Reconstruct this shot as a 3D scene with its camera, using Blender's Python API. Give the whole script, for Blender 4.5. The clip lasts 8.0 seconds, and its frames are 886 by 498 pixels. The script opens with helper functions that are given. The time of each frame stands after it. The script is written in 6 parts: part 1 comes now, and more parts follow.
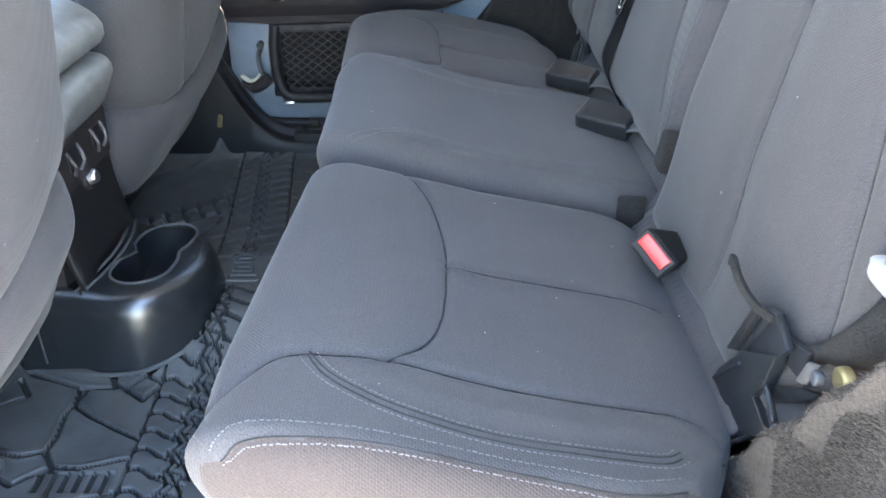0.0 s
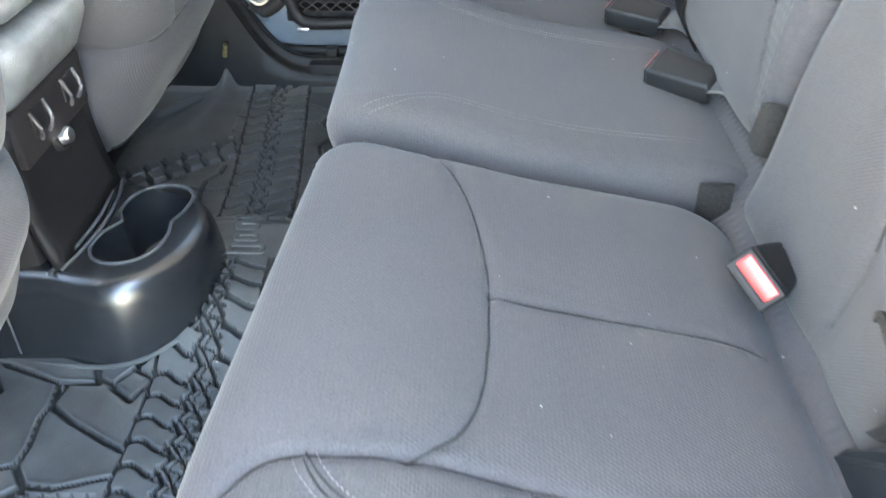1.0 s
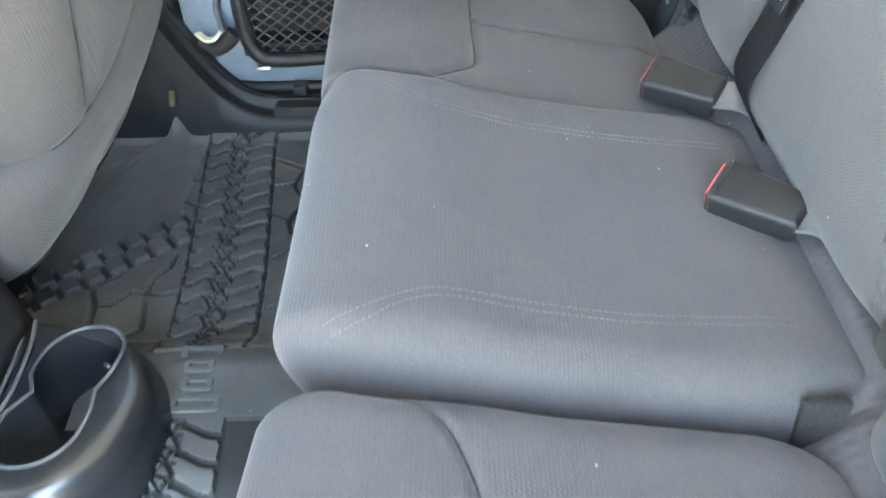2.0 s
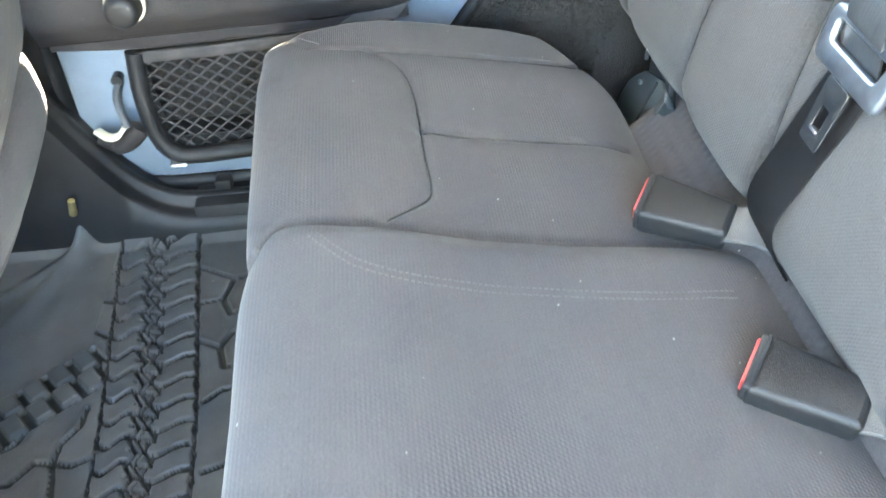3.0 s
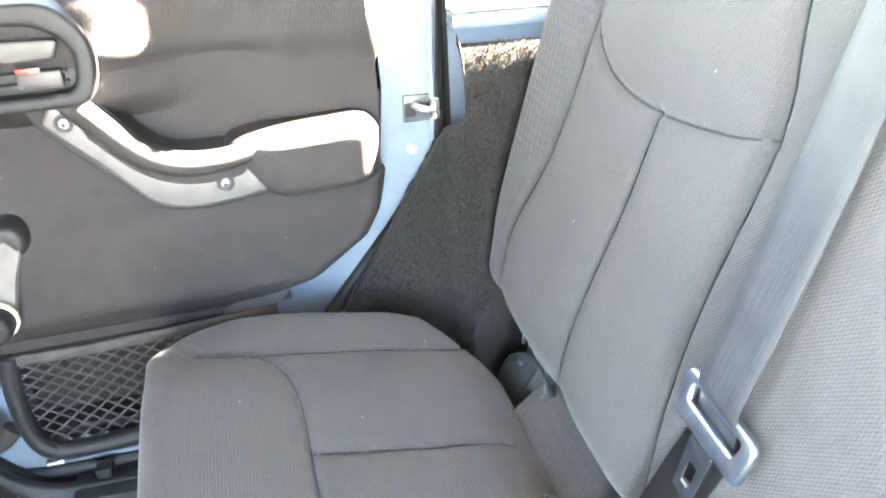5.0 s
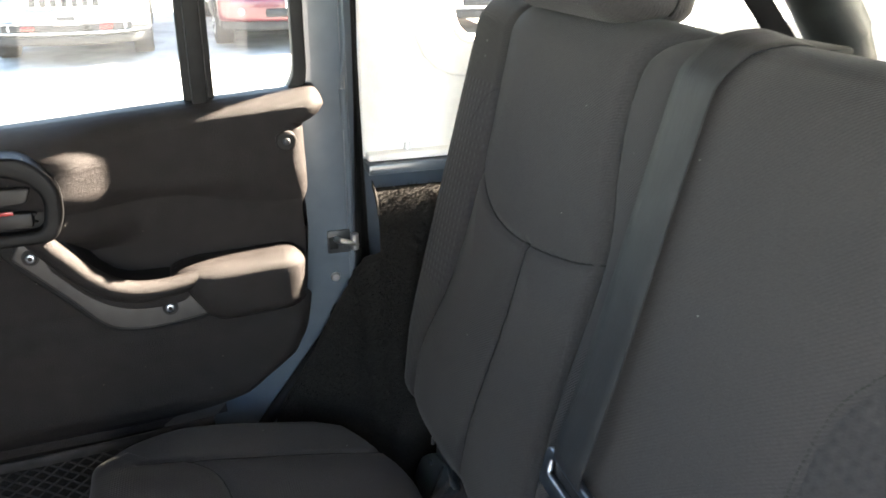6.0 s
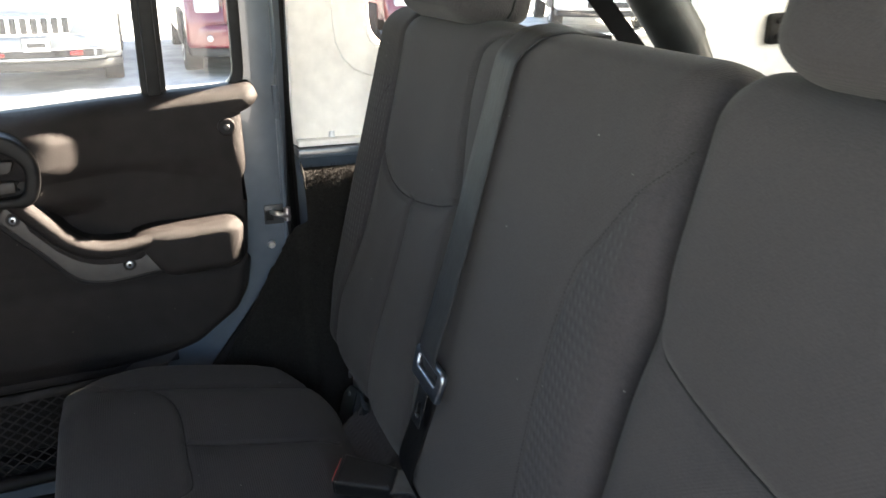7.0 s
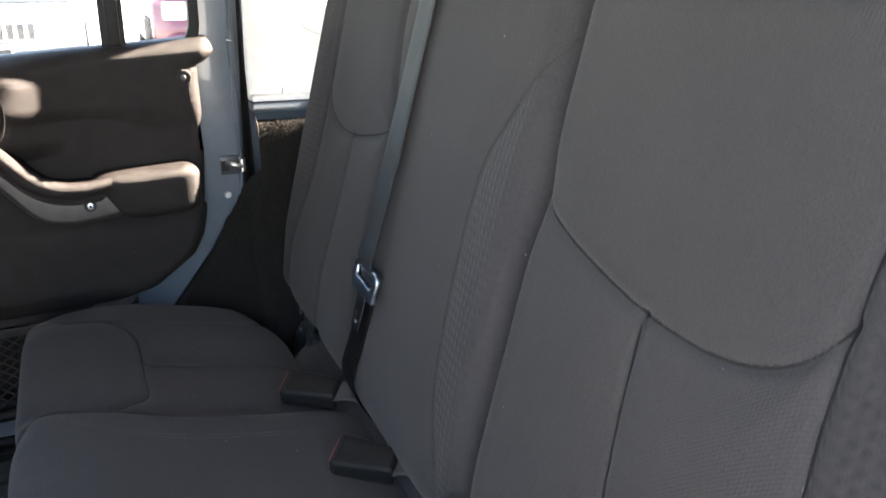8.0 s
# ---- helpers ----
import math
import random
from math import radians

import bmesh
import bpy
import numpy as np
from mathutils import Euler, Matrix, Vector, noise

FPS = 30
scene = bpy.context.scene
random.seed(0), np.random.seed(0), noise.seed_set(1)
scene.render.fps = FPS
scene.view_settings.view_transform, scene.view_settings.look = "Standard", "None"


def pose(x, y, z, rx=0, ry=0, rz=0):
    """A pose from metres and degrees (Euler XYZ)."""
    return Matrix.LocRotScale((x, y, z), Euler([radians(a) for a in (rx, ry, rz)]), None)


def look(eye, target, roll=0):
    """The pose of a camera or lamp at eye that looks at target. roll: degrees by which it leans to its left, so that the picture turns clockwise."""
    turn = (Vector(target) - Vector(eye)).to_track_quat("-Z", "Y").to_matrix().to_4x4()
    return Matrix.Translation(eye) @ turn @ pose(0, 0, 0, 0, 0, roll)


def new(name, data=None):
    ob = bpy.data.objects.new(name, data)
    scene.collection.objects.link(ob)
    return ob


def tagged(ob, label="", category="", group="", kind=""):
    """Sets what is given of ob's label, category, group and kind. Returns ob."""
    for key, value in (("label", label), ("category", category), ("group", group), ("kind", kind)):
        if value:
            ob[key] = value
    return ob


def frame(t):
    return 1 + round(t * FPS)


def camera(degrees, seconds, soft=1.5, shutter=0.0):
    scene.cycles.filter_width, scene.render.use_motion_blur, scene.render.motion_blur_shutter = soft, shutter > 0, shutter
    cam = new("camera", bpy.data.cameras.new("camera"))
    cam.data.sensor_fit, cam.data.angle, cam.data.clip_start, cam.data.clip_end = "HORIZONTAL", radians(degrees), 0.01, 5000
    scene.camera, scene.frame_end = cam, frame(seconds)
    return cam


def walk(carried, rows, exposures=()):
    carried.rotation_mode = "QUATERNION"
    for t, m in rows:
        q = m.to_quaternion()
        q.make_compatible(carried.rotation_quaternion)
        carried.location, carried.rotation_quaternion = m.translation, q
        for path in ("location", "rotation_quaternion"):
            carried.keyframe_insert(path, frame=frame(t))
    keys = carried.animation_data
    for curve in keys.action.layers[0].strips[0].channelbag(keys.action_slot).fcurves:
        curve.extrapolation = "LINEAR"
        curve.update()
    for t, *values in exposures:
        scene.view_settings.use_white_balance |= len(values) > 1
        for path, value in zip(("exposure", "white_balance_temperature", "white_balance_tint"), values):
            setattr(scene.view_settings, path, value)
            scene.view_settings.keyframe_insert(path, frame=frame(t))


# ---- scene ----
cam = camera(56.0, 8.0, shutter=0.3)
PATH = [
    (0, (-0.005, 0.047, 0.771), (0.025, 1.793, -0.204), 0.7),
    (0.5, (0.004, 0.149, 0.764), (-0.014, 1.822, -0.332), 0.5),
    (1, (-0.017, 0.265, 0.758), (-0.043, 1.885, -0.414), 0.6),
    (1.2, (-0.03, 0.331, 0.768), (-0.053, 1.947, -0.411), 0.6),
    (2.3, (-0.016, 0.693, 0.798), (-0.029, 2.203, -0.514), -2.9),
    (2.5, (-0.023, 0.737, 0.8), (-0.011, 2.254, -0.502), -3.0),
    (3, (-0.029, 0.839, 0.812), (0.088, 2.357, -0.485), -2.5),
    (3.5, (-0.045, 0.925, 0.818), (0.173, 2.482, -0.418), -1.4),
    (4, (-0.032, 0.983, 0.825), (0.245, 2.581, -0.346), -1.2),
    (4.5, (-0.01, 0.971, 0.871), (0.336, 2.593, -0.246), -1.2),
    (4.6, (-0.011, 0.963, 0.885), (0.36, 2.596, -0.208), -0.9),
    (5, (-0.008, 0.919, 0.96), (0.409, 2.595, -0.049), -1.2),
    (5.2, (-0.006, 0.893, 0.985), (0.43, 2.595, 0.03), -1.3),
    (6.3, (-0.014, 0.676, 1.026), (0.621, 2.449, 0.352), 0.2),
    (6.5, (-0.005, 0.612, 1.023), (0.644, 2.387, 0.368), 0.2),
    (7, (-0.003, 0.468, 1.018), (0.652, 2.234, 0.346), -0.0),
    (7.5, (0.009, 0.35, 1.008), (0.69, 2.115, 0.36), -0.1),
    (8, (-0.004, 0.327, 0.927), (0.717, 2.08, 0.29), 0.3),
]
EXPOSURES = [
    (0.0, 6.67, 6800, 13), (0.5, 7.20, 7200, 13), (1.0, 7.43, 7600, 11), (2.5, 8.14, 7600, 8), (3.5, 8.54, 7450, 8),
    (4.5, 8.69, 7400, 11), (5.2, 8.2, 7450, 13), (6.3, 4.68, 7500, 14), (7.0, 4.68, 7500, 15), (8.0, 5.10, 7350, 17),
]
walk(cam, [(t, look(eye, target, roll)) for t, eye, target, roll in PATH], EXPOSURES)

# ---------------------------------------------------------------- light and sky
world = bpy.data.worlds.new("sky")
scene.world = world
world.use_nodes = True
sky_tex = world.node_tree.nodes.new("ShaderNodeTexSky")
sky_tex.sky_type = "NISHITA"
sky_tex.sun_disc = False
SUN = Vector((1.0, 0.19, 0.62)).normalized()
sky_tex.sun_elevation = math.asin(SUN.z)
sky_tex.sun_rotation = math.atan2(SUN.x, SUN.y)
back = world.node_tree.nodes["Background"]
back.inputs[1].default_value = 0.09
world.node_tree.links.new(sky_tex.outputs[0], back.inputs[0])
sun_data = bpy.data.lights.new("sun", "SUN")
sun_data.energy, sun_data.angle, sun_data.color = 5.0, radians(0.5), (1.0, 0.93, 0.82)
sun_lamp = new("sun", sun_data)
sun_lamp.matrix_world = look(SUN * 10, (0, 0, 0))

# ---------------------------------------------------------------- materials


def material(name, colour, rough=0.6, metal=0.0, vary=0.25, scale=40.0, bump=0.1, bump_scale=600.0, sheen=0.0,
             coat=0.0, spec=0.5, stain=0.0):
    """Principled material with a fine grain and a broad stain, in metres of the object."""
    m = bpy.data.materials.new(name)
    m.use_nodes = True
    nt = m.node_tree
    b = nt.nodes["Principled BSDF"]
    co = nt.nodes.new("ShaderNodeTexCoord")
    n1 = nt.nodes.new("ShaderNodeTexNoise")
    n1.inputs["Scale"].default_value = scale
    n1.inputs["Detail"].default_value = 5
    n2 = nt.nodes.new("ShaderNodeTexNoise")
    n2.inputs["Scale"].default_value = 5.0
    n2.inputs["Detail"].default_value = 3
    add = nt.nodes.new("ShaderNodeMath")
    add.operation = "MULTIPLY_ADD"
    add.inputs[1].default_value = stain * 2
    for n in (n1, n2):
        nt.links.new(co.outputs["Object"], n.inputs["Vector"])
    nt.links.new(n2.outputs[0], add.inputs[0])
    nt.links.new(n1.outputs[0], add.inputs[2])
    ramp = nt.nodes.new("ShaderNodeMapRange")
    ramp.inputs["From Min"].default_value, ramp.inputs["From Max"].default_value = 0.3 + stain * 0.6, 0.7 + stain * 1.4
    ramp.inputs["To Min"].default_value, ramp.inputs["To Max"].default_value = 1 - vary, 1 + vary
    nt.links.new(add.outputs[0], ramp.inputs["Value"])
    mul = nt.nodes.new("ShaderNodeVectorMath")
    mul.operation = "SCALE"
    mul.inputs[0].default_value = colour
    nt.links.new(ramp.outputs[0], mul.inputs["Scale"])
    nt.links.new(mul.outputs[0], b.inputs["Base Color"])
    b.inputs["Roughness"].default_value = rough
    b.inputs["Metallic"].default_value = metal
    b.inputs["Specular IOR Level"].default_value = spec
    b.inputs["Sheen Weight"].default_value = sheen
    b.inputs["Sheen Roughness"].default_value = 0.5
    b.inputs["Coat Weight"].default_value = coat
    if bump:
        n3 = nt.nodes.new("ShaderNodeTexNoise")
        n3.inputs["Scale"].default_value = bump_scale
        n3.inputs["Detail"].default_value = 2
        nt.links.new(co.outputs["Object"], n3.inputs["Vector"])
        bp = nt.nodes.new("ShaderNodeBump")
        bp.inputs["Strength"].default_value = bump
        bp.inputs["Distance"].default_value = 0.002
        nt.links.new(n3.outputs[0], bp.inputs["Height"])
        nt.links.new(bp.outputs[0], b.inputs["Normal"])
    return m


def specks(m, scale, size, colour):
    """Scattered crumbs of dust on a material."""
    nt = m.node_tree
    b = nt.nodes["Principled BSDF"]
    co = [n for n in nt.nodes if n.type == "TEX_COORD"][0]
    vo = nt.nodes.new("ShaderNodeTexVoronoi")
    vo.inputs["Scale"].default_value = scale
    nt.links.new(co.outputs["Object"], vo.inputs["Vector"])
    thin = nt.nodes.new("ShaderNodeSeparateColor")
    nt.links.new(vo.outputs["Color"], thin.inputs[0])
    wide = nt.nodes.new("ShaderNodeMath")
    wide.operation = "MULTIPLY"
    wide.inputs[1].default_value = size
    nt.links.new(thin.outputs[0], wide.inputs[0])
    lt = nt.nodes.new("ShaderNodeMath")
    lt.operation = "LESS_THAN"
    nt.links.new(vo.outputs["Distance"], lt.inputs[0])
    nt.links.new(wide.outputs[0], lt.inputs[1])
    cm = nt.nodes.new("ShaderNodeMix")
    cm.data_type = "RGBA"
    src = b.inputs["Base Color"].links[0].from_socket
    nt.links.new(lt.outputs[0], cm.inputs[0])
    nt.links.new(src, cm.inputs[6])
    cm.inputs[7].default_value = colour
    nt.links.new(cm.outputs[2], b.inputs["Base Color"])
    return m


def ribbed(m, scale):
    """Stretch the fine relief of a material into ribs along a strap."""
    nt = m.node_tree
    bp = [n for n in nt.nodes if n.type == "BUMP"][0]
    tex = bp.inputs["Height"].links[0].from_node
    src = tex.inputs["Vector"].links[0].from_socket
    mp = nt.nodes.new("ShaderNodeMapping")
    mp.inputs["Scale"].default_value = scale
    nt.links.new(src, mp.inputs["Vector"])
    nt.links.new(mp.outputs[0], tex.inputs["Vector"])
    return m


def fabric(name, colour, cell=0.0032, waffle=False, run="X"):
    """Woven automotive cloth: fine ribs or a waffle weave over a knit grain, lint specks and a soft sheen."""
    m = material(name, colour, rough=0.92, vary=0.32, scale=760.0, bump=0.0, sheen=0.05, spec=0.15, stain=0.12)
    nt = m.node_tree
    b = nt.nodes["Principled BSDF"]
    co = [n for n in nt.nodes if n.type == "TEX_COORD"][0]
    waves = []
    for direction in (("Y", "Z") if waffle else (run, "DIAGONAL")):
        w = nt.nodes.new("ShaderNodeTexWave")
        w.bands_direction = direction
        w.inputs["Scale"].default_value = 0.314 / 0.011 if waffle else 0.314 / (cell if direction == run else 0.0021)
        w.inputs["Distortion"].default_value = 0.8
        w.inputs["Detail"].default_value = 2
        w.inputs["Detail Scale"].default_value = 2
        nt.links.new(co.outputs["Object"], w.inputs["Vector"])
        waves.append(w)
    mix = nt.nodes.new("ShaderNodeMath")
    mix.operation = "MULTIPLY" if waffle else "ADD"
    nt.links.new(waves[0].outputs["Fac"], mix.inputs[0])
    nt.links.new(waves[1].outputs["Fac"], mix.inputs[1])
    bp = nt.nodes.new("ShaderNodeBump")
    bp.inputs["Strength"].default_value = 0.45 if waffle else 0.30
    bp.inputs["Distance"].default_value = 0.002 if waffle else 0.0006
    nt.links.new(mix.outputs[0], bp.inputs["Height"])
    # soft wrinkles
    wr = nt.nodes.new("ShaderNodeTexNoise")
    wr.inputs["Scale"].default_value = 11
    wr.inputs["Detail"].default_value = 3
    nt.links.new(co.outputs["Object"], wr.inputs["Vector"])
    bp2 = nt.nodes.new("ShaderNodeBump")
    bp2.inputs["Strength"].default_value = 0.18
    bp2.inputs["Distance"].default_value = 0.008
    nt.links.new(wr.outputs[0], bp2.inputs["Height"])
    nt.links.new(bp.outputs[0], bp2.inputs["Normal"])
    nt.links.new(bp2.outputs[0], b.inputs["Normal"])
    specks(m, 38, 0.045, (0.2, 0.2, 0.19, 1))
    return m


CLOTH = fabric("seat_cloth", (0.0315, 0.0303, 0.0312))
CLOTH_BACK = fabric("seat_back_cloth", (0.0315, 0.0303, 0.0312), run="Y")
CLOTH_SIDE = fabric("seat_side_cloth", (0.0325, 0.0310, 0.0307), cell=0.0024)
# Warm bounced light on the side facing is put into this brown.
CLOTH_BROWN = fabric("seat_side_facing_cloth", (0.0250, 0.0200, 0.0178), cell=0.0022)
CLOTH_WAFFLE = fabric("seat_waffle_cloth", (0.0312, 0.0296, 0.0312), waffle=True)
THREAD_FAINT = material("charcoal_thread", (0.042, 0.039, 0.040), 0.85, bump=0)
THREAD = material("grey_thread", (0.056, 0.055, 0.057), 0.85, bump=0)
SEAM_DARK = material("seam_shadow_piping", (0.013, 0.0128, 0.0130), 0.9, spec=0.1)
PLASTIC = material("black_grained_plastic", (0.008, 0.008, 0.0085), 0.42, bump=0.3, bump_scale=900, stain=0.2, spec=0.15)
DOOR_PLASTIC = material("dark_door_panel_plastic", (0.0165, 0.0142, 0.0139), 0.44, spec=0.14, bump=0.8, bump_scale=850, stain=0.2)
specks(DOOR_PLASTIC, 48, 0.05, (0.13, 0.12, 0.10, 1))
GLOSS_PLASTIC = material("satin_black_console_plastic", (0.008, 0.0088, 0.0098), 0.27, spec=0.5, bump=0.12, bump_scale=800, stain=0.3)
GREY_PLASTIC = material("warm_grey_plastic", (0.034, 0.0315, 0.031), 0.5, bump=0.1, bump_scale=800)
DARK_GREY = material("dark_warm_grey_plastic", (0.019, 0.0175, 0.017), 0.5, spec=0.3, bump=0.1, bump_scale=800)
SMOKE = material("smoky_grey_plastic", (0.020, 0.024, 0.0255), 0.4, spec=0.3, bump=0.1)
BAR_PAD = material("dark_green_grey_padding", (0.016, 0.018, 0.0178), 0.5, spec=0.35, bump=0.2, bump_scale=500)
SATIN = material("satin_blue_black_plastic", (0.0085, 0.0095, 0.011), 0.42, spec=0.3, bump=0.15, bump_scale=700, stain=0.3)
VINYL = material("grey_vinyl", (0.10, 0.105, 0.105), 0.42, bump=0.3, bump_scale=500)
RUBBER = material("black_rubber_mat", (0.038, 0.040, 0.0397), 0.62, spec=0.2, bump=0.25, bump_scale=350, vary=0.3, scale=25, stain=0.5)
RUBBER_MID = material("scuffed_black_rubber", (0.040, 0.043, 0.043), 0.55, spec=0.2, bump=0.3, bump_scale=350, stain=0.4)
# Dark rubber of the under sheet; also paints the shade in the mat's grooves.
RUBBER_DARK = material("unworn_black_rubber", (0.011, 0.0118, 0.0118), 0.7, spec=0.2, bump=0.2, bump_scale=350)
specks(RUBBER, 45, 0.05, (0.16, 0.15, 0.14, 1))
CARPET = material("dark_pile_carpet", (0.0155, 0.0145, 0.0135), 0.97, bump=1.0, bump_scale=800, vary=0.5, scale=620, sheen=0.02, spec=0.05)
PAINT = material("slate_blue_body_paint", (0.0789, 0.0973, 0.1175), 0.3, bump=0.02, coat=0.5, vary=0.08)
# Rubber of the seals; also paints the shade at the grip and hinge.
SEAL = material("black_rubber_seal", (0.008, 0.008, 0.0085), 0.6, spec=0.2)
HEADLINER = material("grey_roof_panel", (0.45, 0.45, 0.44), 0.85, bump=0.4)
# Black of the outer belt; also paints the shade on the lower belt run.
BLACK_WEB = material("black_seat_belt_webbing", (0.005, 0.005, 0.0055), 0.75, spec=0.06, bump=0.5, bump_scale=1100)
# Lighter copy of the pile carpet, with sunlight put into its colour.
CARPET_SUNLIT = material("dusty_brown_black_carpet", (0.044, 0.037, 0.031), 0.97, bump=1.0, bump_scale=700, vary=0.6, scale=300, sheen=0.03, spec=0.05, stain=0.3)
HARDTOP = material("off_white_hardtop_lining", (0.86, 0.84, 0.80), 0.75, bump=0.25, bump_scale=350, vary=0.06)
PALE_PLASTIC = material("pale_grey_plastic", (0.15, 0.15, 0.148), 0.5, bump=0.1)
METAL = material("brushed_steel", (0.62, 0.63, 0.65), 0.3, metal=1.0, bump=0.05)
STEEL = material("blued_steel", (0.30, 0.34, 0.39), 0.32, metal=1.0, bump=0.05)
DARK_METAL = material("dark_coated_steel", (0.03, 0.032, 0.035), 0.4, spec=0.4)
BRASS = material("yellow_zinc_plated_steel", (0.20, 0.165, 0.08), 0.5, metal=0.8)
RED = material("red_button_plastic", (0.34, 0.018, 0.016), 0.35, bump=0.0)
WEBBING = material("charcoal_seat_belt_webbing", (0.015, 0.016, 0.0175), 0.52, bump=0.28, bump_scale=1.0, sheen=0.0, spec=0.27)
ribbed(WEBBING, (30, 800, 30))
NET = material("dark_grey_net_cord", (0.028, 0.026, 0.0255), 0.85, spec=0.1)
WEB_GREY = material("grey_belt_stalk_webbing", (0.050, 0.049, 0.048), 0.85, spec=0.1, bump=0.4, bump_scale=900)
PALE_CREAM = material("pale_cream_plastic_lever", (0.36, 0.33, 0.24), 0.5)
ASPHALT = material("pale_sunlit_concrete_paving", (0.36, 0.355, 0.345), 0.9, vary=0.25, scale=3, bump=0.5, bump_scale=60)
TYRE = material("tyre_rubber", (0.022, 0.022, 0.023), 0.8)
CAR_GREY = material("silver_grey_car_paint", (0.14, 0.145, 0.15), 0.35, metal=0.2, coat=1.0, bump=0, vary=0.05)
CAR_RED = material("dark_cherry_car_paint", (0.10, 0.009, 0.015), 0.3, coat=1.0, bump=0, vary=0.05)
CAR_WHITE = material("white_car_paint", (0.5, 0.5, 0.49), 0.3, coat=1.0, bump=0, vary=0.03)
CHROME = material("chrome", (0.8, 0.8, 0.82), 0.12, metal=1.0, bump=0)
CAR_TRIM = material("dark_bumper_plastic", (0.02, 0.02, 0.021), 0.7)
LAMP_LENS = material("clear_headlamp_lens", (0.35, 0.36, 0.38), 0.1, coat=1.0, bump=0)
PLATE_WHITE = material("white_number_plate", (0.75, 0.75, 0.76), 0.4)


def glass(name, tint):
    m = bpy.data.materials.new(name)
    m.use_nodes = True
    nt = m.node_tree
    nt.nodes.clear()
    out = nt.nodes.new("ShaderNodeOutputMaterial")
    tr = nt.nodes.new("ShaderNodeBsdfTransparent")
    tr.inputs[0].default_value = tint
    gl = nt.nodes.new("ShaderNodeBsdfGlossy")
    gl.inputs["Roughness"].default_value = 0.02
    fr = nt.nodes.new("ShaderNodeFresnel")
    fr.inputs[0].default_value = 1.30
    mx = nt.nodes.new("ShaderNodeMixShader")
    nt.links.new(fr.outputs[0], mx.inputs[0])
    nt.links.new(tr.outputs[0], mx.inputs[1])
    nt.links.new(gl.outputs[0], mx.inputs[2])
    dust = nt.nodes.new("ShaderNodeBsdfTranslucent")
    dust.inputs[0].default_value = (0.9, 0.88, 0.84, 1)
    co = nt.nodes.new("ShaderNodeTexCoord")
    no = nt.nodes.new("ShaderNodeTexNoise")
    no.inputs["Scale"].default_value = 14
    no.inputs["Detail"].default_value = 6
    nt.links.new(co.outputs["Object"], no.inputs["Vector"])
    mr = nt.nodes.new("ShaderNodeMapRange")
    mr.inputs["From Min"].default_value, mr.inputs["From Max"].default_value = 0.35, 0.75
    mr.inputs["To Min"].default_value, mr.inputs["To Max"].default_value = 0.001, 0.008
    nt.links.new(no.outputs[0], mr.inputs["Value"])
    m2 = nt.nodes.new("ShaderNodeMixShader")
    nt.links.new(mr.outputs[0], m2.inputs[0])
    nt.links.new(mx.outputs[0], m2.inputs[1])
    nt.links.new(dust.outputs[0], m2.inputs[2])
    nt.links.new(m2.outputs[0], out.inputs[0])
    return m


GLASS = glass("lightly_tinted_glass", (0.72, 0.745, 0.735, 1))
CAR_GLASS = material("dark_car_window", (0.03, 0.035, 0.04), 0.05, coat=1.0, bump=0)

# ---------------------------------------------------------------- building helpers


def origin(ob):
    o = Vector((0, 0, 0))
    while ob is not None:
        o = o + ob.location
        ob = ob.parent
    return o


def thing(name, at, label, category, group="", kind=""):
    ob = new(name)
    ob.location = at
    ob.empty_display_size = 0.05
    return tagged(ob, label, category, group, kind)


def link_mesh(name, me, mat, parent=None, label=""):
    me.materials.clear()
    me.materials.append(mat)
    ob = new(name, me)
    if parent is not None:
        ob.parent = parent
    if label:
        ob["label"] = label
    return ob


def part(name, bm, mat, parent=None, label="", smooth=True, angle=38):
    """One mesh object out of a bmesh in world coordinates, under a thing or a part."""
    if parent is not None:
        bmesh.ops.translate(bm, verts=bm.verts, vec=-origin(parent))
    bmesh.ops.recalc_face_normals(bm, faces=bm.faces)
    me = bpy.data.meshes.new(name)
    if smooth:
        for f in bm.faces:
            f.smooth = True
        lim = radians(angle)
        for e in bm.edges:
            if len(e.link_faces) == 2 and e.calc_face_angle(0) > lim:
                e.smooth = False
    bm.to_mesh(me)
    bm.free()
    return link_mesh(name, me, mat, parent, label)


def raw(name, verts, faces, mat, parent=None, label="", smooth=True):
    """A mesh from arrays of world coordinates."""
    v = np.asarray(verts, float)
    if parent is not None:
        v = v - np.array(origin(parent))
    me = bpy.data.meshes.new(name)
    me.from_pydata(v.tolist(), [], [tuple(int(i) for i in f) for f in faces])
    if smooth:
        me.polygons.foreach_set("use_smooth", [True] * len(me.polygons))
    me.update()
    return link_mesh(name, me, mat, parent, label)


def box(x0, x1, y0, y1, z0, z1, r=0.0, seg=2, bm=None, m=None):
    """A box with rounded edges."""
    b = bmesh.new()
    bmesh.ops.create_cube(b, size=1)
    for v in b.verts:
        v.co = Vector(((x0 + x1) / 2 + v.co.x * (x1 - x0), (y0 + y1) / 2 + v.co.y * (y1 - y0), (z0 + z1) / 2 + v.co.z * (z1 - z0)))
    if r:
        bmesh.ops.bevel(b, geom=b.edges[:], offset=r, segments=seg, profile=0.5, affect="EDGES")
    if m is not None:
        b.transform(m)
    return merge(bm, b)


def merge(bm, b):
    if bm is None:
        return b
    me = bpy.data.meshes.new("tmp")
    b.to_mesh(me)
    b.free()
    bm.from_mesh(me)
    bpy.data.meshes.remove(me)
    return bm


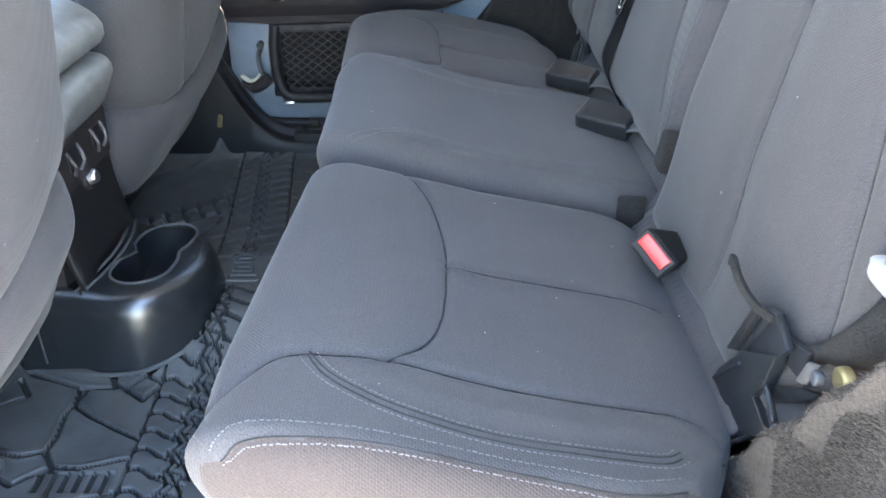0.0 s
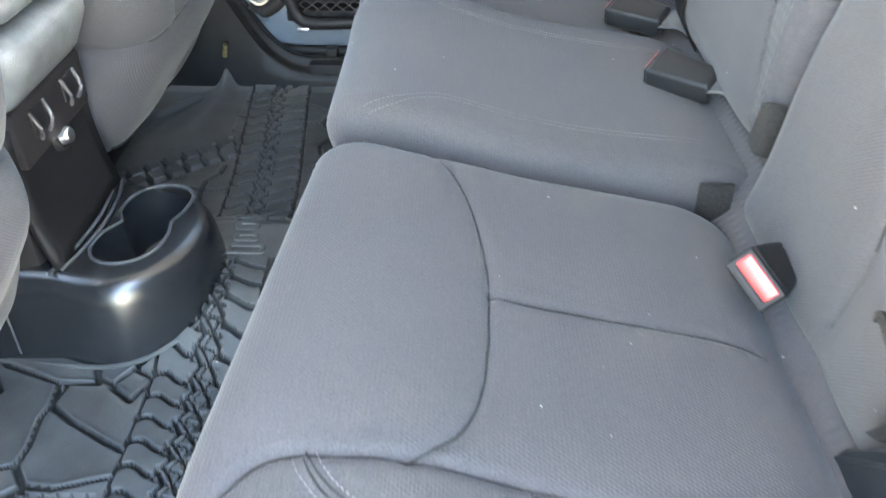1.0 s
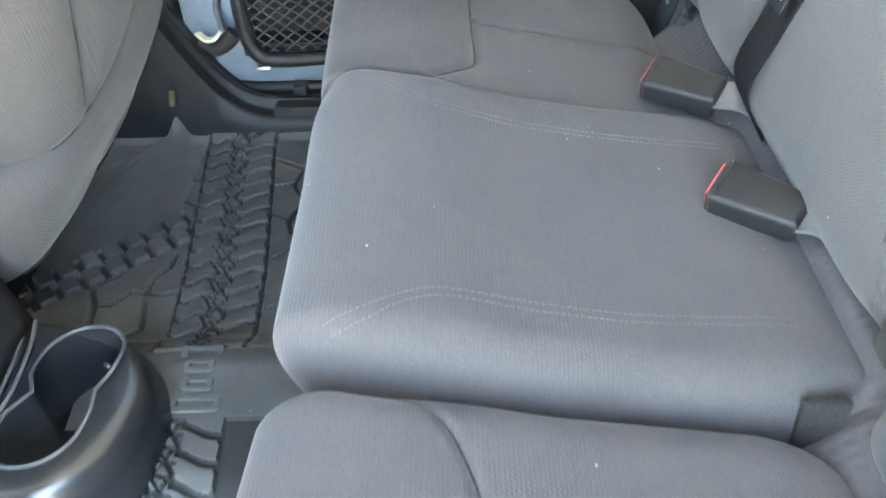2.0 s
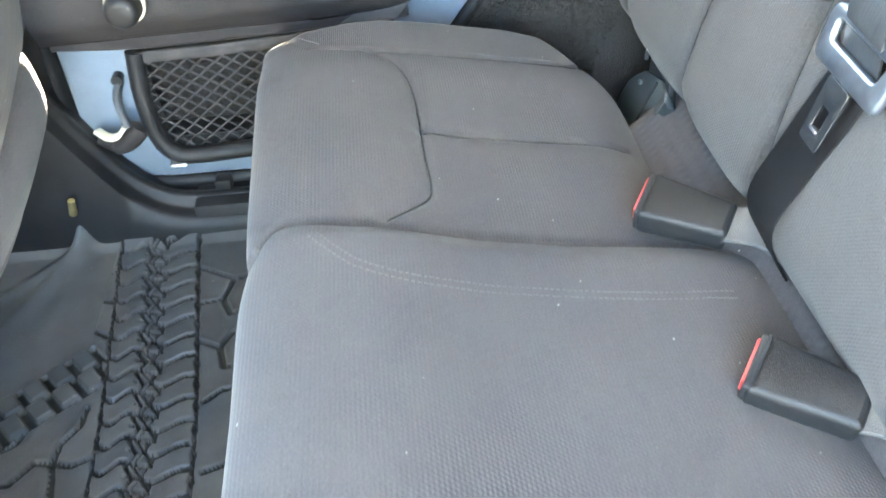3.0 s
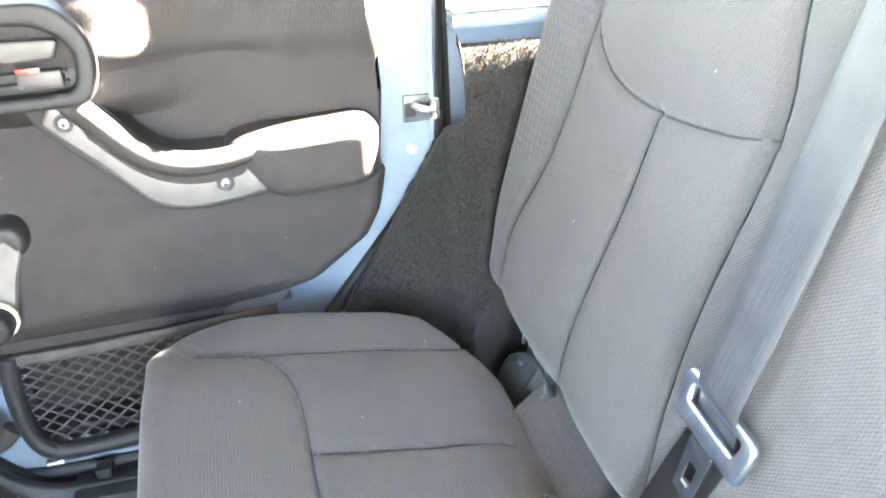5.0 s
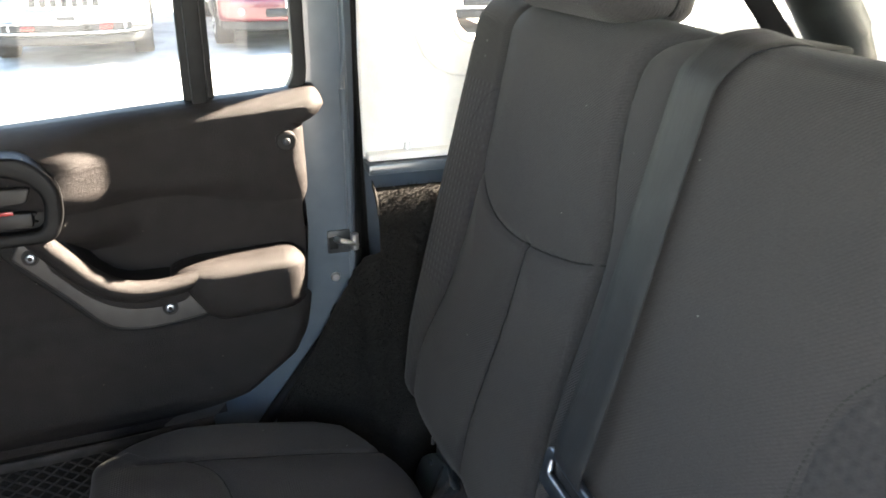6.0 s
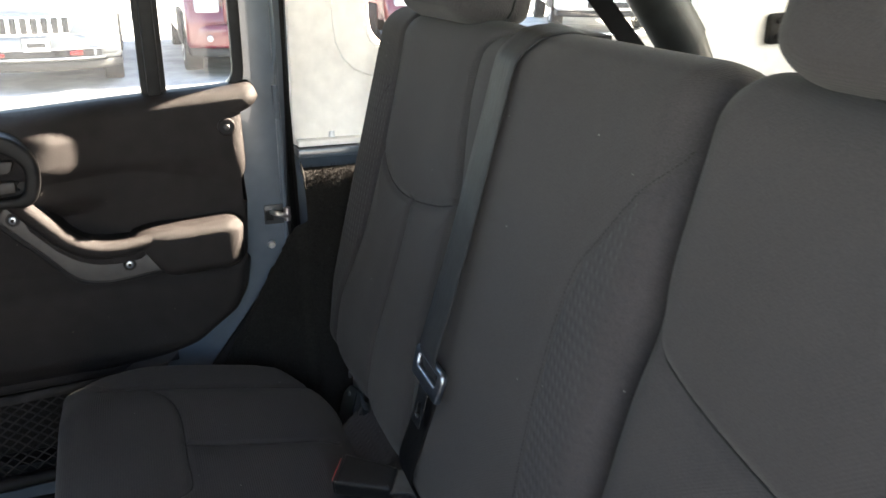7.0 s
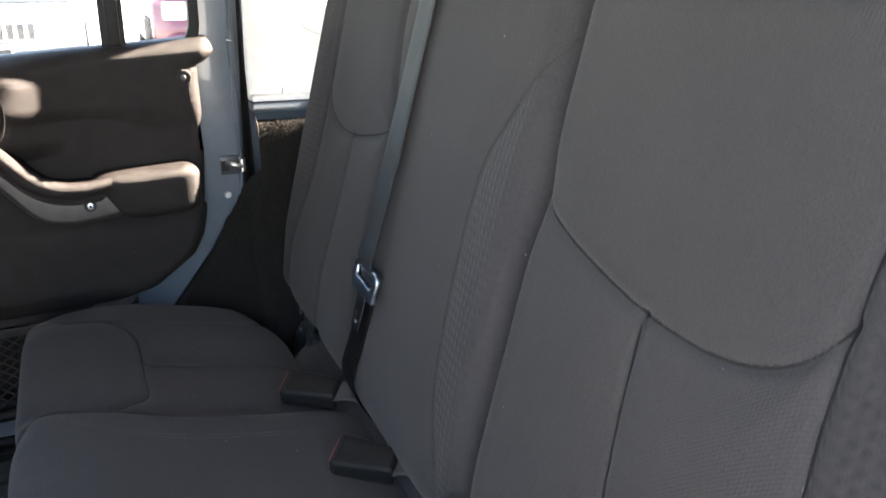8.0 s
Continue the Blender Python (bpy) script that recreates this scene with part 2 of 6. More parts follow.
def rod(p0, p1, r0, r1=None, n=16, bm=None, bevel=0.0):
    """A round bar between two points."""
    p0, p1 = Vector(p0), Vector(p1)
    b = bmesh.new()
    d = p1 - p0
    bmesh.ops.create_cone(b, cap_ends=True, segments=n, radius1=r0, radius2=r0 if r1 is None else r1, depth=d.length)
    if bevel:
        rim = [e for e in b.edges if len(e.link_faces) == 2 and any(len(f.verts) > 4 for f in e.link_faces)]
        bmesh.ops.bevel(b, geom=rim, offset=bevel, segments=3, profile=0.5, affect="EDGES")
    b.transform(Matrix.Translation((p0 + p1) / 2) @ d.to_track_quat("Z", "Y").to_matrix().to_4x4())
    return merge(bm, b)


def smooth_path(pts, n=6, closed=False):
    """Catmull-Rom through points."""
    p = [Vector(q) for q in pts]
    if len(p) < 3:
        return p
    out = []
    m = len(p) if closed else len(p) - 1
    for i in range(m):
        a = p[i - 1] if closed or i else p[0]
        b, c = p[i], p[(i + 1) % len(p)]
        d = p[(i + 2) % len(p)] if closed or i + 2 < len(p) else p[-1]
        for k in range(n):
            t = k / n
            out.append(0.5 * (2 * b + (c - a) * t + (2 * a - 5 * b + 4 * c - d) * t * t + (3 * b - a - 3 * c + d) * t ** 3))
    if not closed:
        out.append(p[-1].copy())
    return out


def tube(pts, r, n=10, bm=None, flat=None, up=(0, 0, 1)):
    """A bar along a path; flat=(half width, half thickness) gives a strap with rounded edges."""
    pts = [Vector(p) for p in pts]
    b = bmesh.new()
    rings = []
    for i, p in enumerate(pts):
        t = (pts[min(i + 1, len(pts) - 1)] - pts[max(i - 1, 0)]).normalized()
        s = t.cross(Vector(up))
        s = s.normalized() if s.length > 1e-4 else Vector((1, 0, 0))
        w = s.cross(t).normalized()
        ring = []
        for k in range(n):
            a = 2 * math.pi * (k + 0.5) / n
            if flat:
                ca, sa = math.cos(a), math.sin(a)
                q = s * flat[0] * math.copysign(abs(ca) ** 0.35, ca) + w * flat[1] * math.copysign(abs(sa) ** 0.8, sa)
            else:
                rr = r[i] if isinstance(r, (list, tuple)) else r
                q = (s * math.cos(a) + w * math.sin(a)) * rr
            ring.append(b.verts.new(p + q))
        rings.append(ring)
    for r0, r1 in zip(rings, rings[1:]):
        for k in range(n):
            b.faces.new((r0[k], r0[(k + 1) % n], r1[(k + 1) % n], r1[k]))
    b.faces.new(rings[0])
    b.faces.new(rings[-1])
    return merge(bm, b)


def ribbon(pts, side, half, thick):
    """A strap along a path, lying across a side vector, with rounded edges."""
    pts = [Vector(p) for p in pts]
    b = bmesh.new()
    rings = []
    for i, p in enumerate(pts):
        t = (pts[min(i + 1, len(pts) - 1)] - pts[max(i - 1, 0)]).normalized()
        s = Vector(side) - t * t.dot(Vector(side))
        s.normalize()
        w = s.cross(t)
        prof = ((-1, -0.5), (-0.97, -1), (-0.5, -1), (0, -1), (0.5, -1), (0.97, -1), (1, -0.5), (1, 0.5), (0.97, 1), (0.5, 1), (0, 1), (-0.5, 1), (-0.97, 1), (-1, 0.5))
        rings.append([b.verts.new(p + s * half * a + w * thick * c) for a, c in prof])
    n = len(rings[0])
    for r0, r1 in zip(rings, rings[1:]):
        for k in range(n):
            b.faces.new((r0[k], r0[(k + 1) % n], r1[(k + 1) % n], r1[k]))
    b.faces.new(rings[0])
    b.faces.new(rings[-1])
    return b


def rpoly(pts, rad, seg=5):
    """Closed 2D polygon with its corners rounded."""
    out = []
    n = len(pts)
    for i, p in enumerate(pts):
        p = Vector(p)
        a, c = Vector(pts[i - 1]), Vector(pts[(i + 1) % n])
        r = rad[i] if isinstance(rad, (list, tuple)) else rad
        da, dc = (a - p), (c - p)
        r = min(r, da.length * 0.48, dc.length * 0.48)
        if r < 1e-5:
            out.append(p)
            continue
        s, e = p + da.normalized() * r, p + dc.normalized() * r
        for k in range(seg + 1):
            t = k / seg
            out.append((1 - t) ** 2 * s + 2 * t * (1 - t) * p + t * t * e)
    return out


def plate(outer, holes, a, b, axis="y", bevel=0.0, bm=None):
    """A flat plate of outline outer with holes, from a to b along an axis. 2D points: (x, z) for y, (x, y) for z, (y, z) for x."""
    def place(p, h):
        return {"y": (p[0], h, p[1]), "z": (p[0], p[1], h), "x": (h, p[0], p[1])}[axis]
    g = bmesh.new()
    edges = []
    for loop in [outer, *holes]:
        vs = [g.verts.new(place(p, a)) for p in loop]
        edges += [g.edges.new((vs[i - 1], vs[i])) for i in range(len(vs))]
    bmesh.ops.triangle_fill(g, use_beauty=True, use_dissolve=False, edges=edges)
    ext = bmesh.ops.extrude_face_region(g, geom=g.faces[:])
    nv = [v for v in ext["geom"] if isinstance(v, bmesh.types.BMVert)]
    d = {"y": (0, b - a, 0), "z": (0, 0, b - a), "x": (b - a, 0, 0)}[axis]
    bmesh.ops.translate(g, verts=nv, vec=d)
    bmesh.ops.recalc_face_normals(g, faces=g.faces)
    if bevel:
        sharp = [e for e in g.edges if len(e.link_faces) == 2 and e.calc_face_angle(0) > radians(60)]
        bmesh.ops.bevel(g, geom=sharp, offset=bevel, segments=3, profile=0.5, affect="EDGES")
    return merge(bm, g)


def sheet(fn, us, vs):
    """A grid surface fn(u, v) -> point, as (verts, faces)."""
    nu, nv = len(us), len(vs)
    verts = [fn(u, v) for u in us for v in vs]
    faces = [(i * nv + j, (i + 1) * nv + j, (i + 1) * nv + j + 1, i * nv + j + 1) for i in range(nu - 1) for j in range(nv - 1)]
    return verts, faces


def sstep(a, b, x):
    t = np.clip((np.asarray(x, float) - a) / (b - a), 0, 1)
    return t * t * (3 - 2 * t)


def seg_dist(u, v, path):
    """Distance of points (u, v) from a polyline."""
    best = np.full(len(u), 9.0)
    for (a0, a1), (b0, b1) in zip(path, path[1:]):
        dx, dy = b0 - a0, b1 - a1
        t = np.clip(((u - a0) * dx + (v - a1) * dy) / (dx * dx + dy * dy + 1e-12), 0, 1)
        best = np.minimum(best, np.hypot(u - a0 - t * dx, v - a1 - t * dy))
    return best


def curve2(pts, n=6):
    return [(p.x, p.y) for p in smooth_path([(a, b, 0) for a, b in pts], n)]


class Pad:
    """An upholstered block: lengths lx, ly, lz with its face at +z, rounded by radii, quilted along seams, then placed by a function."""

    def __init__(self, lx, ly, lz, radii, step, seams, placed, puff=0.006, plan=None):
        nx, ny, nz = max(4, int(lx / step)), max(4, int(ly / step)), max(4, int(lz / (step * 2)))
        quads = []
        for ax, n0, n1, fixed in ((2, nx, ny, (0, nz)), (0, ny, nz, (0, nx)), (1, nx, nz, (0, ny))):
            i, j = np.meshgrid(np.arange(n0), np.arange(n1), indexing="ij")
            i, j = i.ravel(), j.ravel()
            for f in fixed:
                cor = []
                for di, dj in ((0, 0), (1, 0), (1, 1), (0, 1)):
                    k = np.full_like(i, f)
                    cor.append({2: (i + di, j + dj, k), 0: (k, i + di, j + dj), 1: (i + di, k, j + dj)}[ax])
                q4 = np.stack([np.stack(c, -1) for c in cor], 1)
                quads.append(q4 if (f > 0) != (ax == 1) else q4[:, ::-1])
        q = np.concatenate(quads)
        flat = q.reshape(-1, 3)
        key = flat[:, 0] * 4000000 + flat[:, 1] * 2000 + flat[:, 2]
        _, first, inv = np.unique(key, return_index=True, return_inverse=True)
        lat = flat[first].astype(float)
        self.faces = inv.reshape(-1, 4)
        p = lat * np.array((lx / nx, ly / ny, lz / nz))
        self.U = p[:, 0] - np.where(p[:, 0] < 1e-6, lz - p[:, 2], 0) + np.where(p[:, 0] > lx - 1e-6, lz - p[:, 2], 0)
        self.V = p[:, 1] - np.where(p[:, 1] < 1e-6, lz - p[:, 2], 0) + np.where(p[:, 1] > ly - 1e-6, lz - p[:, 2], 0)
        if plan is not None:
            # unrolled places follow the outline that the block is warped to
            q = placed(np.stack([p[:, 0], p[:, 1], np.full(len(p), lz)], -1))
            self.U = self.U + q[:, 0] - plan[0] - p[:, 0]
            self.V = self.V + q[:, 1] - plan[1] - p[:, 1]
        size = np.array((lx, ly, lz))
        lo = np.array([r[0] if isinstance(r, tuple) else r for r in radii], float)
        hi = np.array([r[1] if isinstance(r, tuple) else r for r in radii], float)
        R = np.where(p < size / 2, lo, hi)
        inner = np.clip(p, lo, size - hi)
        d = (p - inner) / R
        # shape the box towards its rounded form
        ln = np.linalg.norm(d, axis=1, keepdims=True)
        ln[ln < 1e-9] = 1
        out = inner + d / ln * R
        nrm = d / ln / R
        nrm = nrm / np.maximum(np.linalg.norm(nrm, axis=1, keepdims=True), 1e-9)
        top = p[:, 2] > lz * 0.3
        disp = np.zeros(len(p))
        near = np.full(len(p), 9.0)
        for path, depth, width in seams:
            dist = seg_dist(self.U, self.V, path)
            disp -= np.where(top | (p[:, 0] < 1e-6), depth * np.exp(-(dist / width) ** 2), 0)
            near = np.minimum(near, dist)
        near = np.minimum(near, 0.09)
        disp += sstep(0.05 * lz, 0.7 * lz, p[:, 2]) * puff * (1 - np.exp(-(near / 0.035) ** 2))
        out = out + nrm * disp[:, None]
        self.p = placed(out)
        self.top = top

    def centre(self):
        return self.U[self.faces].mean(1), self.V[self.faces].mean(1)

    def surface(self, u, v):
        """World place of the face point nearest to unrolled (u, v)."""
        d = (self.U - u) ** 2 + (self.V - v) ** 2 + np.where(self.top, 0, 0.01)
        k = np.argpartition(d, 4)[:4]
        w = 1 / (d[k] + 1e-8)
        return Vector((self.p[k] * w[:, None]).sum(0) / w.sum())

    def emit(self, names, region, parent):
        """Split into panels: region gives an index for each face, names the (name, material, label) of each. The first holds the others."""
        idx = region(*self.centre())
        main = None
        for k, (nm, mat, label) in enumerate(names):
            f = self.faces[idx == k]
            if not len(f):
                continue
            used, inv = np.unique(f, return_inverse=True)
            ob = raw(nm, self.p[used], inv.reshape(-1, 4), mat, main or parent, label)
            main = main or ob
        return main

    def whole(self, name, mat, parent, label=""):
        return self.emit([(name, mat, label)], lambda u, v: np.zeros(len(u), int), parent)


def stitches(pad, path, parent, gap=0.0048, length=0.0030, rad=0.00042, lift=0.0, mat=None, offset=0.0):
    """A row of thread stitches along an unrolled path of a pad, as one mesh."""
    q = np.array(path, float)
    seg = np.hypot(*(q[1:] - q[:-1]).T)
    s = np.concatenate([[0], np.cumsum(seg)])
    tang = np.gradient(q, axis=0)
    tang = tang / np.maximum(np.linalg.norm(tang, axis=1, keepdims=True), 1e-9)
    q = q + np.stack([-tang[:, 1], tang[:, 0]], -1) * offset
    b = bmesh.new()
    at_ = lambda d: pad.surface(np.interp(d, s, q[:, 0]), np.interp(d, s, q[:, 1]))
    d = 0.0
    while d + length < s[-1]:
        w0, w1 = at_(d), at_(d + length)
        if (w1 - w0).length > 0.001:
            dd = (w1 - w0).normalized()
            sd = dd.cross(Vector((0, 0, 1)))
            sd = (sd.normalized() if sd.length > 0.01 else Vector((1, 0, 0))) * rad
            n = sd.cross(dd).normalized()
            n = (n if n.z >= 0 else -n) * (rad + lift)
            vs = [b.verts.new(w + e) for w in (w0, w1) for e in (sd - n, sd + n, -sd + n, -sd - n)]
            for f in ((0, 1, 2, 3), (7, 6, 5, 4), (0, 4, 5, 1), (1, 5, 6, 2), (2, 6, 7, 3), (3, 7, 4, 0)):
                b.faces.new([vs[k] for k in f])
        d += gap
    part("stitching", b, mat or THREAD, parent, smooth=False)


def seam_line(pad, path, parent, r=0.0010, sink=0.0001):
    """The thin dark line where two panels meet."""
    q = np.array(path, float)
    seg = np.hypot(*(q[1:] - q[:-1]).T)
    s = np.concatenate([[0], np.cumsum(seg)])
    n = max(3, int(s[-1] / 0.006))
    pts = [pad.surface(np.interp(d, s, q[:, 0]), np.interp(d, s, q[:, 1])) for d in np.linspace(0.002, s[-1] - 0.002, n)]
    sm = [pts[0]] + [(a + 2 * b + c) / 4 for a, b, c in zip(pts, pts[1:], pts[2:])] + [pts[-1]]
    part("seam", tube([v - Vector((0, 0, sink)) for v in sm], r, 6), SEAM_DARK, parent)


def pile_tufts(name, fn, u0, u1, v0, v1, count, seed, mat, parent, size=0.0045, outward=1):
    """Short carpet tufts scattered over a surface fn(u, v), as one mesh."""
    rnd = random.Random(seed)
    verts, faces = [], []
    for _ in range(count):
        u, v = rnd.uniform(u0, u1), rnd.uniform(v0, v1)
        p = Vector(fn(u, v))
        e = 0.004
        n = (Vector(fn(u + e, v)) - p).cross(Vector(fn(u, v + e)) - p)
        n = (n.normalized() if n.length > 1e-12 else Vector((0, 0, 1)))
        n = n if n.dot(Vector((0, -outward, 1))) > 0 else -n
        tip = n * rnd.uniform(0.5, 1.0) * size + Vector((rnd.uniform(-1, 1), rnd.uniform(-1, 1), rnd.uniform(-1, 1))) * size * 0.5
        side = tip.cross(Vector((rnd.uniform(-1, 1), rnd.uniform(-1, 1), rnd.uniform(-1, 1))))
        side = side.normalized() * 0.0005 if side.length > 1e-9 else Vector((0.0007, 0, 0))
        k = len(verts)
        p = p - n * 0.0005
        verts += [p - side, p + side, p + tip + side * 0.4, p + tip - side * 0.4]
        faces.append((k, k + 1, k + 2, k + 3))
    ob = raw(name, [tuple(q) for q in verts], faces, mat, parent, "", smooth=False)
    return tagged(ob, "short dark carpet pile", "carpet pile", kind="stuff") if parent is None else ob


def slab3(pts, depth, bevel=0.003):
    """A slab with a polygon of points in space as its face, thickened along a vector."""
    b = bmesh.new()
    f = b.faces.new([b.verts.new(p) for p in pts])
    ext = bmesh.ops.extrude_face_region(b, geom=[f])
    nv = [v for v in ext["geom"] if isinstance(v, bmesh.types.BMVert)]
    bmesh.ops.translate(b, verts=nv, vec=depth)
    bmesh.ops.recalc_face_normals(b, faces=b.faces)
    if bevel:
        bmesh.ops.bevel(b, geom=b.edges[:], offset=bevel, segments=2, profile=0.5, affect="EDGES")
    return b

# ---------------------------------------------------------------- setting: ground, floor, body shell
C = 1.172            # middle of the vehicle across
MIR = 2 * C          # a place y on one side lies at MIR - y on the other


def ground_height(y):
    return float(-0.62 + 0.05 * sstep(2.5, 8.0, y) + 0.12 * sstep(13.0, 15.5, y) + 0.3 * sstep(18, 60, y))


us = [-400, -150, -60, -30, -15, -8, -4, -2, 0, 2, 4, 8, 15, 30, 60, 150, 400]
vs = [-400, -100, -30, -10, -4, 0, 2.5] + [3 + 0.4 * i for i in range(14)] + [9, 12, 16, 22, 30, 40, 80, 160, 400]
gv, gf = sheet(lambda u, v: (u, v, ground_height(v)), us, vs)
ground = raw("ground", gv, gf, ASPHALT)
tagged(ground, "pale sunlit asphalt of a car park", "ground", kind="structure")

floor = part("floor", box(-2.0, 1.75, 0.36, 1.98, -0.10, -0.018, 0.01), CARPET)
tagged(floor, "dark carpeted floor of the vehicle", "floor", kind="structure")


def sill_trim(yi, yo, name):
    """Black plastic step trim along the door opening, with a rolled upper ledge."""
    s = 1 if yo > yi else -1
    prof = [(yi, -0.02), (yi + s * 0.002, 0.020), (yi + s * 0.006, 0.034), (yi + s * 0.016, 0.040), (yi + s * 0.026, 0.041), (yi + s * 0.032, 0.046), (yi + s * 0.035, 0.058),
            (yi + s * 0.040, 0.062), (yi + s * 0.050, 0.060), (yi + s * 0.056, 0.050), (yi + s * 0.064, 0.046), (yi + s * 0.072, 0.048), (yi + s * 0.090, 0.046), (yo, 0.03), (yo, -0.02)]
    b = bmesh.new()
    rings = []
    xs = [-0.62 + 0.02 * i for i in range(48)]
    for x in xs:
        rise = float(0.30 * sstep(-0.30, -0.58, x) ** 1.7)
        rings.append([b.verts.new((x, y, z + rise * (1 if z > 0.02 else 0.3 if z > 0 else 0))) for y, z in prof])
    for r0, r1 in zip(rings, rings[1:]):
        for k in range(len(prof)):
            b.faces.new((r0[k], r0[(k + 1) % len(prof)], r1[(k + 1) % len(prof)], r1[k]))
    b.faces.new(rings[0])
    b.faces.new(rings[-1])
    ob = part(name, b, PLASTIC, angle=60)
    tagged(ob, "black plastic door sill trim beside the mat", "sill trim", kind="structure")
    return ob


sill_far = sill_trim(1.862, 1.985, "trim_sill_far")
sill_near = sill_trim(MIR - 1.862, MIR - 1.985, "trim_sill_near")
for nm, x0, x1, y0, y1 in (("tab", -0.292, -0.268, 1.905, 1.93),):
    part("sill_clip", box(x0, x1, y0, y1, 0.055, 0.078, 0.003), PLASTIC, sill_far)
part("sill_cover", box(-0.325, -0.16, 1.872, 1.935, 0.0, 0.058, 0.008), SEAL, sill_far, "flat black cover below the seat front")


def side_wall(y0, y1, near, name, label):
    """Painted body side with its door openings and quarter window."""
    outer = [(-2.0, -0.1), (1.75, -0.1), (1.75, 1.36), (-1.3, 1.36), (-2.0, 0.80)]
    rear_door = rpoly([(-0.475, 0.02), (-0.05, 0.02), (0.075, 0.20), (0.262, 0.50), (0.262, 1.29), (-0.475, 1.29)], [0.1, 0.02, 0.03, 0.03, 0.05, 0.05])
    if not near:
        rear_door = rpoly([(-0.43, 0.16), (-0.08, 0.16), (0.05, 0.30), (0.215, 0.52), (0.215, 1.25), (-0.43, 1.25)], 0.04)
    front_win = rpoly([(-1.35, 0.80), (-0.62, 0.80), (-0.62, 1.25), (-1.15, 1.25)], 0.05)
    quarter = rpoly([(0.412, 0.858), (1.12, 0.858), (1.08, 1.288), (0.402, 1.288)], [0.05, 0.06, 0.04, 0.04])
    ob = part(name, plate(outer, [rear_door, front_win, quarter], y0, y1), PAINT)
    tagged(ob, label, "body side", kind="structure")
    return ob


wall_far = side_wall(1.995, 2.025, False, "wall_far", "slate blue painted body side with openings")
wall_near = side_wall(MIR - 1.995, MIR - 2.025, True, "wall_near", "slate blue painted body side with an open door")

# light hardtop shell: side linings, roof, rear
for nm, s in (("far", 1), ("near", -1)):
    yy = lambda y: y if s > 0 else MIR - y
    outer = rpoly([(0.262, 0.682), (1.60, 0.682), (1.55, 1.30), (0.27, 1.30)], [0.01, 0.02, 0.04, 0.02])
    win = rpoly([(0.412, 0.858), (1.12, 0.858), (1.08, 1.288), (0.402, 1.288)], [0.05, 0.06, 0.04, 0.04])
    lining = part("trim_hardtop_" + nm, plate(outer, [win], yy(1.975), yy(1.990), bevel=0.004), HARDTOP)
    tagged(lining, "off-white hardtop lining round the quarter window", "hardtop lining", kind="structure")
    part("window_seal", tube(smooth_path([(x, yy(1.972), z) for x, z in rpoly([(0.408, 0.853), (1.125, 0.853), (1.085, 1.290), (0.398, 1.290)], 0.04)], 1, closed=True) , 0.006, 8), HARDTOP, lining)
    lip_o = rpoly([(0.345, 0.800), (1.19, 0.800), (1.14, 1.299), (0.338, 1.299)], [0.10, 0.09, 0.02, 0.02])
    part("window_lip", plate(lip_o, [win], yy(1.968), yy(1.9745), bevel=0.003), HARDTOP, lining)
    pane = part("pane", plate(rpoly([(0.41, 0.855), (1.122, 0.855), (1.082, 1.292), (0.40, 1.292)], 0.04), [], yy(2.002), yy(2.006)), GLASS, wall_far if s > 0 else wall_near, "quarter window glass")
    pane.visible_shadow = False

roof = part("ceiling_rear", box(0.50, 1.62, MIR - 1.99, 1.99, 1.305, 1.345, 0.01), HARDTOP)
tagged(roof, "off-white hardtop roof over the cargo space", "ceiling", kind="structure")
roof = part("ceiling", box(-1.35, 0.497, MIR - 1.99, 1.99, 1.305, 1.345, 0.01), HEADLINER)
tagged(roof, "grey roof panel over the seats", "ceiling", kind="structure")
rear_out = [(MIR - 1.985, -0.1), (1.985, -0.1), (1.985, 1.32), (MIR - 1.985, 1.32)]
rear_win = rpoly([(MIR - 1.80, 0.80), (1.80, 0.80), (1.76, 1.30), (MIR - 1.76, 1.30)], 0.04)
wall_rear = part("wall_rear", plate(rear_out, [rear_win], 1.60, 1.64, "x"), HARDTOP)
tagged(wall_rear, "off-white rear wall with the back window", "rear wall", kind="structure")
pane = part("pane", plate(rpoly([(MIR - 1.81, 0.79), (1.81, 0.79), (1.77, 1.295), (MIR - 1.77, 1.295)], 0.05), [], 1.645, 1.649, "x"), GLASS, wall_rear, "rear window glass")
pane.visible_shadow = False
front_out = [(MIR - 1.985, -0.1), (1.985, -0.1), (1.985, 1.32), (MIR - 1.985, 1.32)]
front_win = rpoly([(MIR - 1.92, 0.80), (1.92, 0.80), (1.88, 1.27), (MIR - 1.88, 1.27)], 0.06)
wall_front = part("wall_front", plate(front_out, [front_win], -1.55, -1.50, "x"), PLASTIC)
tagged(wall_front, "dark dashboard wall with the windscreen opening", "dashboard", kind="structure")
pane = part("pane", plate(front_win, [], -1.530, -1.526, "x"), GLASS, wall_front, "windscreen glass")
pane.visible_shadow = False
for wall, y in ((wall_far, 2.008), (wall_near, MIR - 2.008)):
    pane = part("pane", plate(rpoly([(-1.35, 0.80), (-0.62, 0.80), (-0.62, 1.25), (-1.15, 1.25)], 0.05), [], y - 0.002, y + 0.002), GLASS, wall, "front door glass")
    pane.visible_shadow = False

